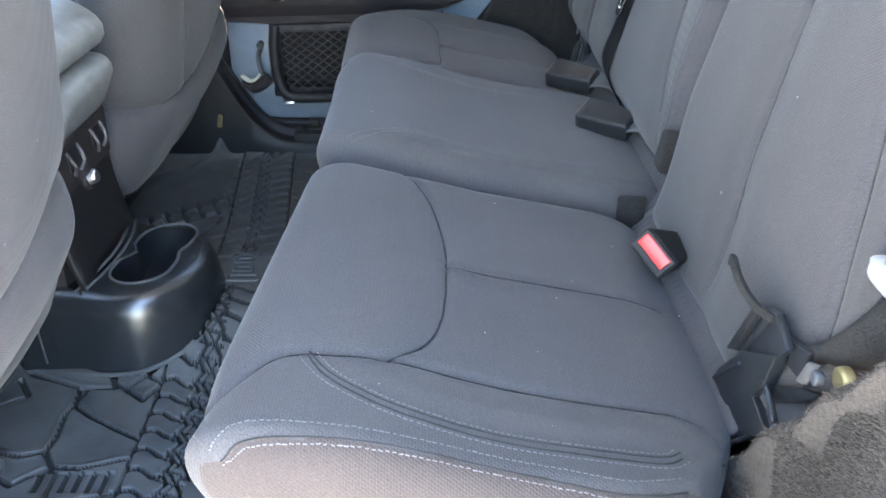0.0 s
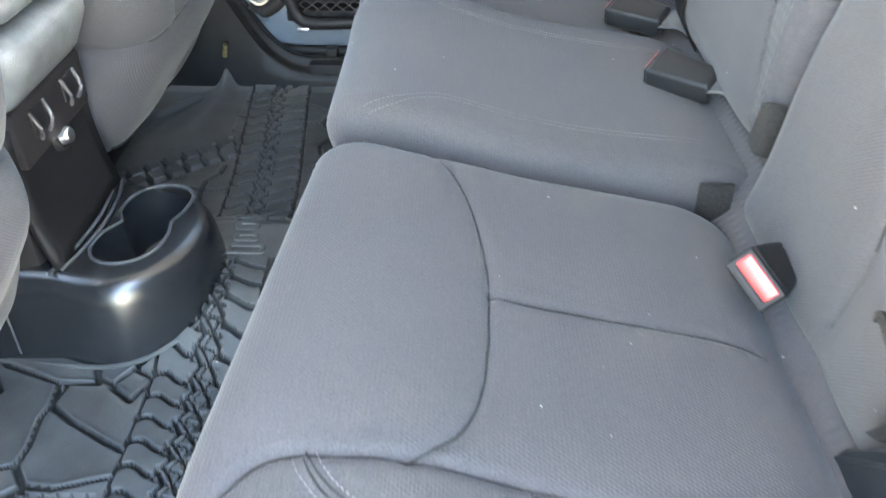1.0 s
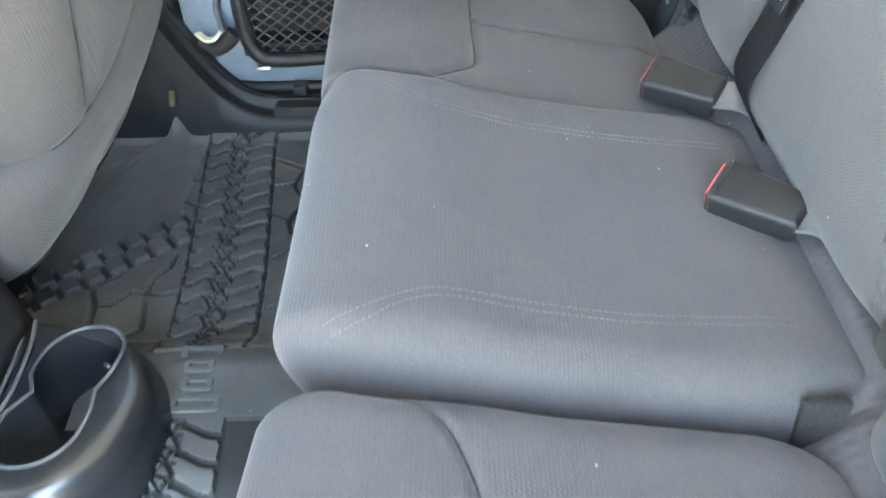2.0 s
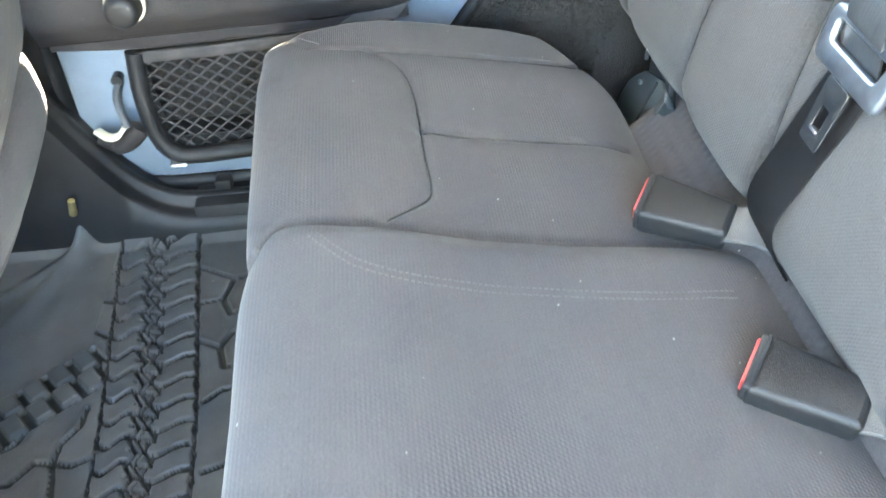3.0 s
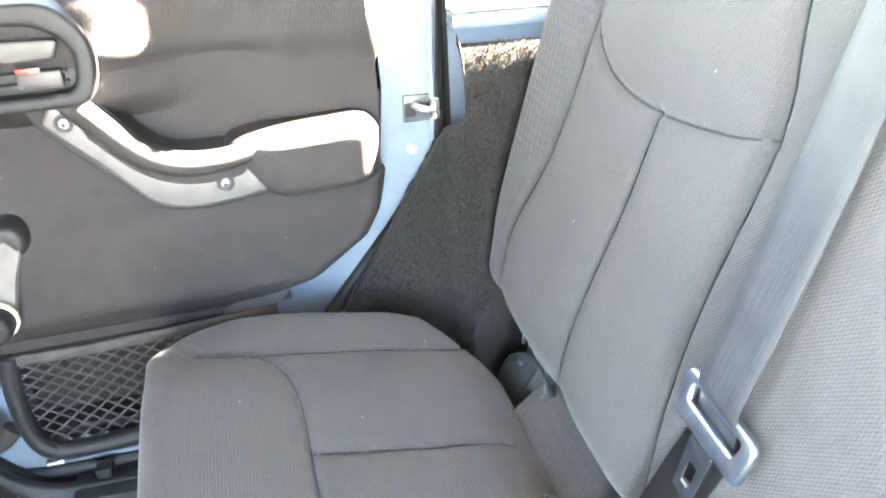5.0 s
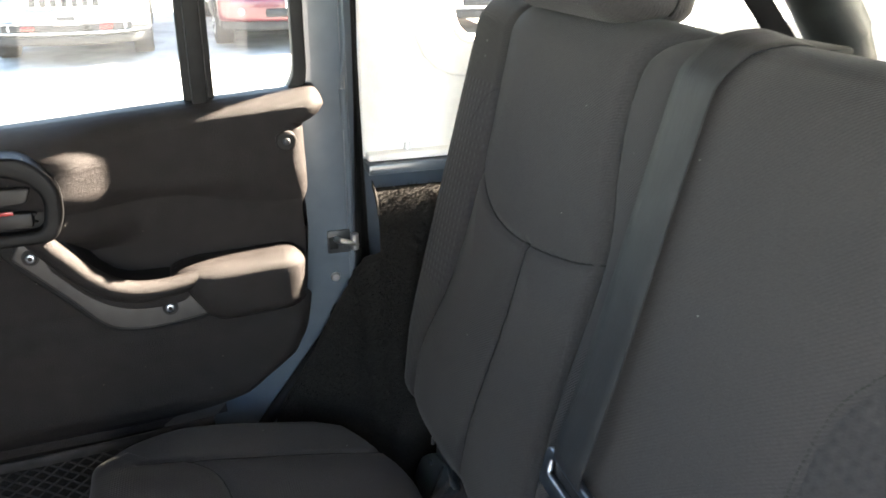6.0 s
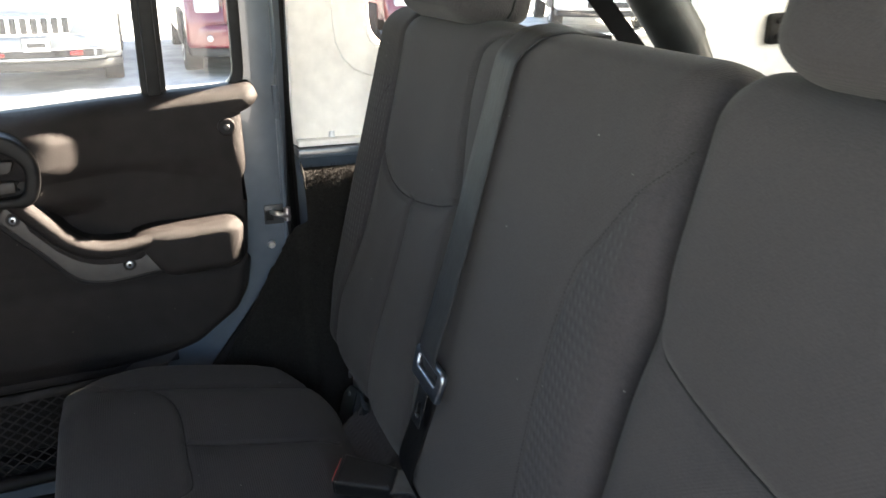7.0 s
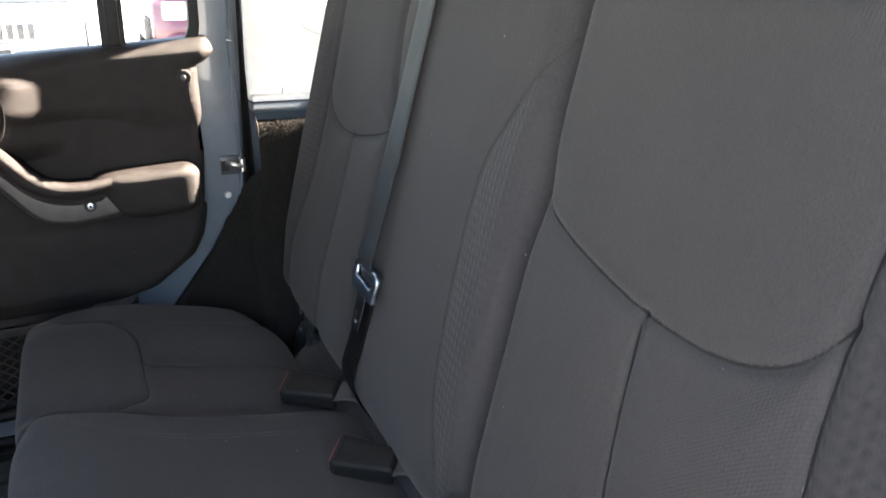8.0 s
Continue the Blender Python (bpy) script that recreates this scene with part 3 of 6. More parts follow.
# metal rim under the far hardtop, with bolts
rim = part("trim_rim_far", box(0.266, 1.55, 1.945, 1.994, 0.664, 0.680, 0.003), PAINT)
tagged(rim, "slate blue metal rail under the hardtop", "body rail", kind="structure")
part("rail_cap", box(0.268, 0.52, 1.955, 1.992, 0.682, 0.694, 0.004), HARDTOP, rim)
for bx in (0.335, 0.62, 0.95):
    part("rail_bolt", rod((bx, 1.975, 0.69), (bx, 1.975, 0.705), 0.007, 0.005, 10), METAL, rim)


def wheel_carpet(s, name):
    """Carpeted wheelhouse side: a wall that swells inward low down."""
    def f(x, z):
        y = 1.968 - 0.095 * max(0.0, 1 - max(0.0, (z - 0.600) / 0.060) ** 2) ** 0.28 * float(sstep(0.244, 0.264, x)) - 0.045 * float(sstep(0.64, 0.56, z)) * float(sstep(0.264, 0.244, x)) - 0.045 * float(sstep(0.47, 0.22, z) * sstep(0.08, 0.24, x)) \
            + 0.004 * noise.noise((x * 9, 0, z * 9))
        return (x, y if s > 0 else MIR - y, z)
    xs = [0.085 + 0.005 * i for i in range(70)] + [0.44 + 0.03 * i for i in range(36)]
    zs = [0.02 * i for i in range(21)] + [0.403 + 0.0045 * i for i in range(57)]
    pile = random.Random(5)
    verts, faces = [], []
    for x in xs:
        for z in zs:
            # front edge follows the slanted door opening
            xe = 0.09 + 0.60 * max(0.0, z - 0.27) if z < 0.56 else 0.262
            xx = max(x, min(xe, 0.264))
            px, py, pz = f(xx, z)
            verts.append((px, py + (pile.uniform(-0.0008, 0.0008) if xx == x else 0), pz))
    n = len(zs)
    faces = [(i * n + j, i * n + j + 1, (i + 1) * n + j + 1, (i + 1) * n + j) for i in range(len(xs) - 1) for j in range(n - 1)]
    ob = raw(name, verts, faces, CARPET)
    md = ob.modifiers.new("thickness", "SOLIDIFY")
    md.thickness = 0.012
    md.offset = 1 if s > 0 else -1
    if s > 0:
        edge = lambda z: min(0.264, 0.09 + 0.60 * max(0.0, z - 0.27) if z < 0.56 else 0.262)
        pile_tufts("carpet_pile", lambda u, z: f(edge(z) + 0.002 + u, z), 0.0, 0.17, 0.15, 0.655, 42000, 11, CARPET, ob, 0.0045, 1)
    return tagged(ob, "black carpeted wheelhouse side panel", "carpet panel", kind="structure")


wheel_carpet(1, "trim_carpet_far")


def near_carpet():
    """Carpet over the wheelhouse at the open door: a rolled edge by the seat hinge and a slope down to the sill."""
    ys = [0.670, 0.608, 0.543, 0.521, 0.488, 0.464, 0.438, 0.390, 0.330]
    zs = [0.135, 0.225, 0.318, 0.348, 0.394, 0.430, 0.466, 0.524, 0.584]
    def hump(u, v):
        k = u * (len(ys) - 1)
        y, z = float(np.interp(k, range(len(ys)), ys)), float(np.interp(k, range(len(zs)), zs))
        w = v * 1.25 - 0.25
        x = 0.262 - 0.010 * math.exp(-(w / 0.08) ** 2)
        if w < 0:
            x, y, z = x + 0.20 * -w, y + 0.3 * w * w, z - 0.9 * w * w
        else:
            x, y, z = x - 0.060 * w, y - 0.17 * w, z - 0.135 * w * (0.35 + 0.65 * w)
        n = noise.noise((x * 16, y * 16, z * 16)) * 0.005
        return (x - n, y, z + n)
    hv, hf = sheet(hump, [i / 90 for i in range(91)], [j / 60 for j in range(61)])
    nc = raw("trim_carpet_near", hv, hf, CARPET_SUNLIT)
    md = nc.modifiers.new("thickness", "SOLIDIFY")
    md.thickness = 0.0015
    pile_tufts("carpet_pile", hump, 0.03, 0.85, 0.08, 1.0, 120000, 12, CARPET_SUNLIT, nc, 0.0034, 0.3)
    tagged(nc, "dusty brown-black pile carpet over the wheelhouse", "carpet panel", kind="structure")


near_carpet()

# ---------------------------------------------------------------- far rear door


def rear_door():
    d = thing("door_1", (-0.1, 1.93, 0.12), "closed rear door with slate blue frame and dark plastic inner panel", "car door", kind="structure")
    outline = rpoly([(-0.468, 0.070), (-0.09, 0.070), (0.065, 0.265), (0.238, 0.49), (0.238, 1.28), (-0.468, 1.28)], [0.11, 0.03, 0.03, 0.03, 0.05, 0.05])
    w1 = rpoly([(-0.42, 0.754), (0.016, 0.785), (0.016, 1.245), (-0.40, 1.245)], [0.02, 0.01, 0.01, 0.03])
    w2 = rpoly([(0.046, 0.787), (0.166, 0.796), (0.166, 1.245), (0.046, 1.245)], [0.008, 0.045, 0.03, 0.01])
    pocket = rpoly([(-0.355, 0.135), (-0.05, 0.150), (0.0, 0.30), (-0.365, 0.30)], 0.03)
    part("door_shell", plate(outline, [w1, w2, pocket], 1.942, 1.985, bevel=0.004), PAINT, d, "slate blue painted door frame")
    part("pocket_back", plate(rpoly([(-0.36, 0.13), (0.0, 0.13), (0.02, 0.32), (-0.37, 0.32)], 0.02), [], 1.972, 1.99), CARPET, d)
    part("pocket_liner", box(-0.37, 0.01, 1.925, 1.975, 0.128, 0.153, 0.004), SEAL, d)
    # weather seal round the shell
    seal_pts = smooth_path([(x, 1.946, z) for x, z in rpoly([(-0.478, 0.058), (-0.09, 0.058), (0.076, 0.262), (0.251, 0.485), (0.251, 1.288), (-0.478, 1.288)], [0.11, 0.03, 0.03, 0.03, 0.05, 0.05])], 1, closed=True)
    part("weather_seal", tube(seal_pts + [seal_pts[0]], 0.012, 10), SEAL, d)
    # black window frames
    for name, x0, x1, zl, zr in (("window_frame", -0.42, 0.016, 0.754, 0.785), ("window_frame", 0.046, 0.166, 0.787, 0.796)):
        o = rpoly([(x0 - 0.012, zl - 0.012), (x1 + 0.012, zr - 0.012), (x1 + 0.012, 1.257), (x0 - 0.012, 1.257)], [0.02, 0.05 if x0 > 0 else 0.01, 0.03, 0.02])
        i = rpoly([(x0 + 0.004, zl + 0.003), (x1 - 0.006, zr + 0.003), (x1 - 0.006, 1.240), (x0 + 0.004, 1.240)], [0.015, 0.04 if x0 > 0 else 0.006, 0.03, 0.02])
        part(name, plate(o, [i], 1.927, 1.950, bevel=0.003), SEAL, d, "black window surround")
        pn = part("pane", plate(o, [], 1.962, 1.966), GLASS, d, "clear door glass with dust")
        pn.visible_shadow = False
    part("divider_bar", box(0.020, 0.042, 1.915, 1.952, 0.775, 1.25, 0.004), SEAL, d, "black upright bar between the panes")
    # moulded inner panel as a relief
    zs = np.concatenate([np.linspace(0.335, 0.46, 30), np.linspace(0.465, 0.70, 60), np.linspace(0.703, 0.798, 36)])
    def right(z):
        return float(np.interp(z, [0.335, 0.345, 0.363, 0.416, 0.45, 0.50, 0.58, 0.769, 0.776, 0.784, 0.798],
                               [-0.10, 0.0, 0.056, 0.125, 0.142, 0.152, 0.158, 0.153, 0.172, 0.185, 0.180]))
    ts = np.linspace(0, 1, 150)
    verts = []
    for z in zs:
        xr = right(z)
        for t in ts:
            x = -0.47 + (xr + 0.47) * (1 - (1 - t) ** 1.3)
            slope = 0.055 * x
            zz = z + slope * float(sstep(0.46, 0.335, z)) * 0.55 + 0.072 * (x - 0.15) * float(sstep(0.70, 0.79, z))
            edge = min(1.0, max(0.0, (xr - x)) / 0.012)
            bulge = 0.010 * float(sstep(0.675 - 0.03 * float(sstep(-0.02, 0.13, x)), 0.70, z)) + 0.018 * float(sstep(0.515, 0.47, z)) * float(sstep(0.33, 0.37, z))
            # shoulder by the inner handle
            bulge += 0.046 * float(sstep(-0.035, -0.175, x) * sstep(0.610, 0.652, z) * sstep(0.82, 0.74, z))
            y = 1.916 - bulge * math.sqrt(edge * (2 - edge))
            top = max(0.0, (z - 0.776) / 0.022)
            y += 0.030 * (1 - math.sqrt(max(0.0, 1 - top * top)))
            verts.append((x, y, zz))
    n = len(ts)
    faces = [(i * n + j, i * n + j + 1, (i + 1) * n + j + 1, (i + 1) * n + j) for i in range(len(zs) - 1) for j in range(n - 1)]
    pan = raw("inner_panel", verts, faces, DOOR_PLASTIC, d, "grained dark plastic inner panel with dust")
    md = pan.modifiers.new("thickness", "SOLIDIFY")
    md.thickness, md.offset = 0.012, 1
    # panel foot strip above the net
    part("pocket_rail", tube([(-0.46, 1.918, 0.322), (-0.353, 1.915, 0.318), (-0.15, 1.915, 0.325), (0.02, 1.918, 0.335)], 0, 10, flat=(0.018, 0.010), up=(0, 1, 0)), DOOR_PLASTIC, d)
    part("pull_pocket", plate(rpoly([(-0.075, 0.315), (-0.03, 0.345), (0.04, 0.362), (0.0, 0.315)], 0.006), [], 1.905, 1.93), GREY_PLASTIC, d, "bare grey triangle below the panel")
    # armrest
    arm = Pad(0.150, 0.088, 0.085, (0.035, 0.022, 0.03), 0.006, [], lambda p: np.stack([p[:, 0] + np.where(p[:, 0] < 0.06, -(p[:, 1] - 0.02) * 0.75, 0) * (1 - p[:, 0] / 0.06).clip(0, 1), 1.925 - p[:, 2], 0.497 + p[:, 1] + 0.06 * p[:, 0]], -1), puff=0.0)
    arm.whole("armrest", DOOR_PLASTIC, d, "padded dark armrest")
    # pull handle: rolled upper bar and grey insert
    bar = smooth_path([(-0.240, 1.872, 0.668), (-0.205, 1.860, 0.660), (-0.165, 1.852, 0.622), (-0.128, 1.849, 0.585), (-0.090, 1.848, 0.566), (-0.045, 1.850, 0.563), (0.000, 1.856, 0.570)], 6)
    part("pull_handle", tube(bar, [0.012 + 0.004 * math.sin(math.pi * i / (len(bar) - 1)) for i in range(len(bar))], 16), DOOR_PLASTIC, d, "curved dark grab handle")
    low = [(p.x, p.y + 0.018, p.z - 0.012) for p in bar]
    part("handle_web", tube(low, 0, 10, flat=(0.016, 0.022), up=(0, 1, 0)), DOOR_PLASTIC, d)
    near_ = lambda pts: [(-0.01 + (x + 0.01) * 0.943, 0.871 - (0.871 - z) * 0.943) for x, z in pts]
    up_edge = smooth_path([(-0.222, 0.640, 0), (-0.195, 0.634, 0), (-0.155, 0.592, 0), (-0.116, 0.557, 0), (-0.074, 0.544, 0), (-0.022, 0.543, 0)], 5)
    lo_edge = smooth_path([(0.034, 0.498, 0), (-0.030, 0.487, 0), (-0.085, 0.483, 0), (-0.130, 0.496, 0), (-0.175, 0.545, 0), (-0.238, 0.612, 0)], 5)
    part("grip_insert", plate(near_([(p.x, p.y) for p in up_edge + lo_edge]), [], 1.852, 1.915, bevel=0.005), GREY_PLASTIC, d, "warm grey plastic grip insert")
    # black plate round the insert paints the shadow of the grip
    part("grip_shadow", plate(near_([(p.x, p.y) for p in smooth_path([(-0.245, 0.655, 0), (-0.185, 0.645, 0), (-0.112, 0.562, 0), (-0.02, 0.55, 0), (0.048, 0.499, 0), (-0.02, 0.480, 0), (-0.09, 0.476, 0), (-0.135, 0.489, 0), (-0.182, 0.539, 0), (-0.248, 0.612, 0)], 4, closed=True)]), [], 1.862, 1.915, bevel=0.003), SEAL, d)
    for sx, sz in near_([(-0.042, 0.513), (-0.211, 0.612)]):
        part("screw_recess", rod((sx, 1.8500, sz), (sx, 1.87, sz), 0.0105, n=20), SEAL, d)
        part("screw", rod((sx, 1.8470, sz), (sx, 1.87, sz), 0.0065, n=16, bevel=0.002), STEEL, d)
        part("screw_socket", rod((sx, 1.8458, sz), (sx, 1.849, sz), 0.003, n=6), SEAL, d)
    part("panel_bolt_boss", rod((0.138, 1.8885, 0.742), (0.138, 1.92, 0.742), 0.015, n=20, bevel=0.003), DOOR_PLASTIC, d)
    part("panel_bolt_recess", rod((0.138, 1.8875, 0.742), (0.138, 1.92, 0.742), 0.011, n=18), SEAL, d)
    part("panel_bolt", rod((0.138, 1.884, 0.742), (0.138, 1.91, 0.742), 0.005, n=12, bevel=0.002), DARK_METAL, d)
    # inner release handle in its bezel
    bez = rpoly([(-0.36, 0.643), (-0.160, 0.650), (-0.149, 0.690), (-0.152, 0.728), (-0.184, 0.762), (-0.36, 0.762)], [0.02, 0.022, 0.03, 0.03, 0.03, 0.02])
    inn = rpoly([(-0.345, 0.661), (-0.176, 0.666), (-0.168, 0.712), (-0.200, 0.738), (-0.345, 0.740)], [0.012, 0.014, 0.03, 0.02, 0.012])
    bz = part("handle_bezel", plate(bez, [inn], 1.832, 1.890, bevel=0.006), PLASTIC, d, "black handle surround")
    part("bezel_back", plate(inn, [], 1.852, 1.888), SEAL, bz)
    part("release_lever", plate(rpoly([(-0.345, 0.694), (-0.190, 0.702), (-0.182, 0.722), (-0.345, 0.728)], 0.006), [], 1.836, 1.846, bevel=0.003), DARK_GREY, bz, "flat dark grey release lever")
    for k in range(2):
        part("bezel_slat", box(-0.34, -0.182, 1.844, 1.856, 0.672 + 0.012 * k, 0.676 + 0.012 * k, 0.0015), PLASTIC, bz)
    part("lock_slide", box(-0.232, -0.186, 1.838, 1.856, 0.670, 0.690, 0.004), DARK_GREY, bz)
    part("lock_mark", box(-0.230, -0.206, 1.8365, 1.840, 0.6895, 0.6945, 0.001), RED, bz, "small red lock mark")
    part("shut_flange", tube([(0.233, 1.943, 1.27), (0.233, 1.943, 0.86), (0.229, 1.941, 0.80), (0.233, 1.943, 0.74), (0.234, 1.943, 0.50)], 0.0055, 8), PAINT, d)
    part("panel_edge", tube([(0.161, 1.938, 0.770), (0.163, 1.938, 0.60), (0.157, 1.938, 0.51), (0.142, 1.938, 0.45), (0.120, 1.938, 0.408)], 0.005, 8), DOOR_PLASTIC, d)
    # window crank
    part("crank_hub", rod((-0.300, 1.905, 0.480), (-0.300, 1.866, 0.480), 0.027, 0.022, 24, bevel=0.008), PLASTIC, d)
    part("crank_arm", tube([(-0.300, 1.872, 0.485), (-0.316, 1.868, 0.44), (-0.330, 1.866, 0.385)], 0, 10, flat=(0.020, 0.006), up=(0, 1, 0)), GREY_PLASTIC, d, "grey window crank arm")
    part("crank_knob", rod((-0.331, 1.862, 0.388), (-0.331, 1.822, 0.388), 0.023, 0.021, 24, bevel=0.009), PLASTIC, d)
    part("crank_ring", rod((-0.331, 1.858, 0.388), (-0.331, 1.850, 0.388), 0.0255, n=24, bevel=0.002), PALE_CREAM, d)
    # net pocket
    fr = smooth_path([(-0.352, 1.905, 0.300), (-0.357, 1.900, 0.24), (-0.352, 1.896, 0.18), (-0.335, 1.893, 0.146), (-0.300, 1.892, 0.138), (-0.20, 1.893, 0.143), (-0.08, 1.897, 0.150), (-0.02, 1.90, 0.17)], 5)
    part("pocket_frame", tube(fr, 0.013, 12), PLASTIC, d, "black tube frame of the net pocket")
    part("net_hem", tube([(-0.350, 1.902, 0.293), (-0.25, 1.899, 0.296), (-0.12, 1.900, 0.304), (0.0, 1.904, 0.312)], 0, 8, flat=(0.008, 0.003), up=(0, 1, 0)), NET, d, "dark elastic hem")
    net = bmesh.new()
    dx, dz = 0.0250, 0.0185
    def node(i, j):
        x = -0.350 + i * dx * 0.5
        z = 0.143 + j * dz * 0.5
        z += 0.03 * (x + 0.35) * (j / 16.0)
        return Vector((x + 0.0016 * noise.noise((i * 1.7, j * 2.1, 0)), 1.903 + 0.012 * math.sin((z - 0.14) * 20) * 0.6, z + 0.0016 * noise.noise((i * 2.3, j * 1.3, 5))))
    for i in range(0, 28):
        for j in range(0, 16):
            if (i + j) % 2 == 0:
                for di in (-1, 1):
                    if 0 <= i + di < 28 and j + 1 < 17:
                        tube([node(i, j), node(i + di, j + 1)], 0.0016, 5, net)
    part("net", net, NET, d, "dark diamond mesh net", smooth=False)
    part("frame_clip", box(-0.342, -0.318, 1.878, 1.892, 0.126, 0.132, 0.002), METAL, d)
    # latch striker and bolts on the shut face
    part("striker_plate", box(0.196, 0.232, 1.938, 1.943, 0.548, 0.585, 0.002), DARK_METAL, d)
    part("striker_hole", box(0.198, 0.212, 1.9355, 1.9385, 0.556, 0.575, 0.001), SEAL, d)
    part("striker", tube(smooth_path([(0.208, 1.940, 0.572), (0.214, 1.926, 0.572), (0.228, 1.924, 0.568), (0.240, 1.932, 0.560)], 4), 0.0045, 8), METAL, d)
    part("striker_cap", rod((0.236, 1.930, 0.580), (0.236, 1.930, 0.555), 0.006, n=10), METAL, d)
    part("shut_bolt", rod((0.206, 1.943, 0.508), (0.206, 1.937, 0.508), 0.008, 0.006, 12), METAL, d)
    # check strap low at the front edge; pale strip paints its boot's sunlit top
    part("check_arm", tube(smooth_path([(-0.392, 1.940, 0.245), (-0.398, 1.915, 0.225), (-0.388, 1.895, 0.190)], 4), 0, 8, flat=(0.008, 0.005), up=(1, 0, 0)), DARK_METAL, d)
    part("check_pin", rod((-0.394, 1.943, 0.248), (-0.394, 1.925, 0.248), 0.008, n=12), SEAL, d)
    part("check_boot", tube(smooth_path([(-0.436, 1.912, 0.168), (-0.412, 1.904, 0.158), (-0.390, 1.901, 0.168), (-0.374, 1.904, 0.184)], 5), [0.011] * 5 + [0.014] * 11, 12), DOOR_PLASTIC, d, "dark brown plastic boot")
    part("check_lever", tube(smooth_path([(-0.436, 1.905, 0.184), (-0.420, 1.897, 0.176), (-0.404, 1.893, 0.180), (-0.392, 1.894, 0.194)], 5), 0, 10, flat=(0.003, 0.008), up=(0, 1, 0)), PALE_CREAM, d, "pale cream plastic lever")
    return d


rear_door()

# black pillar trim at the front of the far opening
pil = part("trim_pillar_far", plate(rpoly([(-0.62, 0.0), (-0.38, 0.0), (-0.445, 0.055), (-0.482, 0.14), (-0.495, 0.26), (-0.497, 1.28), (-0.62, 1.28)], [0.0, 0.0, 0.06, 0.08, 0.06, 0.02, 0.0]), [], 1.885, 1.985, bevel=0.010), PLASTIC)
tagged(pil, "black plastic centre pillar trim", "pillar trim", kind="structure")
pil = part("trim_pillar_near", plate(rpoly([(-0.62, 0.0), (-0.50, 0.0), (-0.50, 1.28), (-0.62, 1.28)], 0.01), [], MIR - 1.985, MIR - 1.885, bevel=0.012), PLASTIC)
tagged(pil, "black plastic centre pillar trim", "pillar trim", kind="structure")


def open_door():
    """The rear door by the camera, swung outward on the centre pillar."""
    # out of view; added to hold back light from the front
    d = thing("door_2", (-0.50, 0.33, 0.12), "open rear door swung outward with a dark inner panel", "car door", kind="structure")
    m = Matrix.Translation((-0.50, 0.335, 0)) @ pose(0, 0, 0, 0, 0, 258)
    outline = rpoly([(0.0, 0.10), (0.40, 0.10), (0.525, 0.265), (0.70, 0.49), (0.70, 1.28), (0.0, 1.28)], 0.05)
    w = rpoly([(0.04, 0.79), (0.63, 0.81), (0.63, 1.245), (0.06, 1.245)], 0.03)
    b = plate(outline, [w], -0.02, 0.02, bevel=0.005)
    b.transform(m)
    part("door_shell", b, PAINT, d, "slate blue painted door")
    b = plate(rpoly([(0.02, 0.33), (0.50, 0.36), (0.61, 0.50), (0.62, 0.80), (0.02, 0.78)], 0.03), [], -0.05, -0.022, bevel=0.008)
    b.transform(m)
    part("inner_panel", b, DOOR_PLASTIC, d)
    b = plate(w, [], -0.002, 0.002)
    b.transform(m)
    part("pane", b, GLASS, d).visible_shadow = False


open_door()

# ---------------------------------------------------------------- rear seats
XF, LX, LZ, ZB = -0.166, 0.426, 0.22, 0.14


def cushion_place(y0, width, far, lean, raise_fn=None):
    """Shapes a cushion: sloping top, undercut front, a clipped rear corner at one end and a front edge that leans by lean(y)."""
    def f(p):
        x = XF + p[:, 0]
        y = y0 + p[:, 1]
        ztop = 0.350 - 0.19 * x + 0.010 * sstep(0.06, -0.05, x) * sstep(-0.18, -0.08, x)
        ztop = ztop + (raise_fn(x, y) if raise_fn else 0)
        z = ZB + p[:, 2] + p[:, 2] / LZ * (ztop - (ZB + LZ))
        if far:
            a = y0 + width - 0.28
            clip = np.interp(x, [0.14, 0.180, 0.226, 0.26], [0, 0.012, 0.078, 0.135]) + 0.045 * sstep(-0.03, -0.166, x)
            y = np.where(y > a, a + (y - a) * (0.28 - clip) / 0.28, y)
        else:
            a = y0 + 0.28
            clip = np.interp(x, [0.15, 0.200, 0.224, 0.26], [0, 0.022, 0.052, 0.115])
            y = np.where(y < a, a + (y - a) * (0.28 - clip) / 0.28, y)
        front = sstep(0.08, -0.166, x)
        x = x + 0.11 * (1 - p[:, 2] / LZ) * sstep(0.0, -0.17, x) + 0.055 * sstep(1.45, 1.38, y) * sstep(0.99, 1.03, y) * sstep(0.10, 0.26, x) + lean(y) * front
        return np.stack([x, y, z], -1)
    return f


def U(x):
    return x - XF


def mirrored(path, y0):
    return [(U(x), (MIR - 0.004 - y) - y0) for x, y in path]


BOLSTER = [(-0.36, 0.505), (-0.26, 0.515), (-0.20, 0.530), (-0.157, 0.552), (-0.130, 0.578), (-0.103, 0.588), (-0.043, 0.595), (0.013, 0.592), (0.106, 0.587), (0.20, 0.588), (0.30, 0.590)]
FRONT_ARC = [(-0.043, 0.595), (-0.012, 0.622), (0.003, 0.66), (0.009, 0.713), (0.010, 0.80), (-0.006, 0.900), (-0.034, 0.960), (-0.075, 0.990)]
CROSS = [(0.010, 0.770), (0.13, 0.768), (0.25, 0.764)]
DOUBLE = [(-0.103, 0.588), (-0.092, 0.570), (-0.066, 0.549), (-0.022, 0.532), (0.054, 0.523), (0.12, 0.523), (0.176, 0.526), (0.193, 0.536)]
EDGE = [(-0.172, 0.478), (-0.152, 0.487), (-0.131, 0.494), (-0.070, 0.500), (0.011, 0.501), (0.094, 0.497), (0.144, 0.495), (0.190, 0.508)]

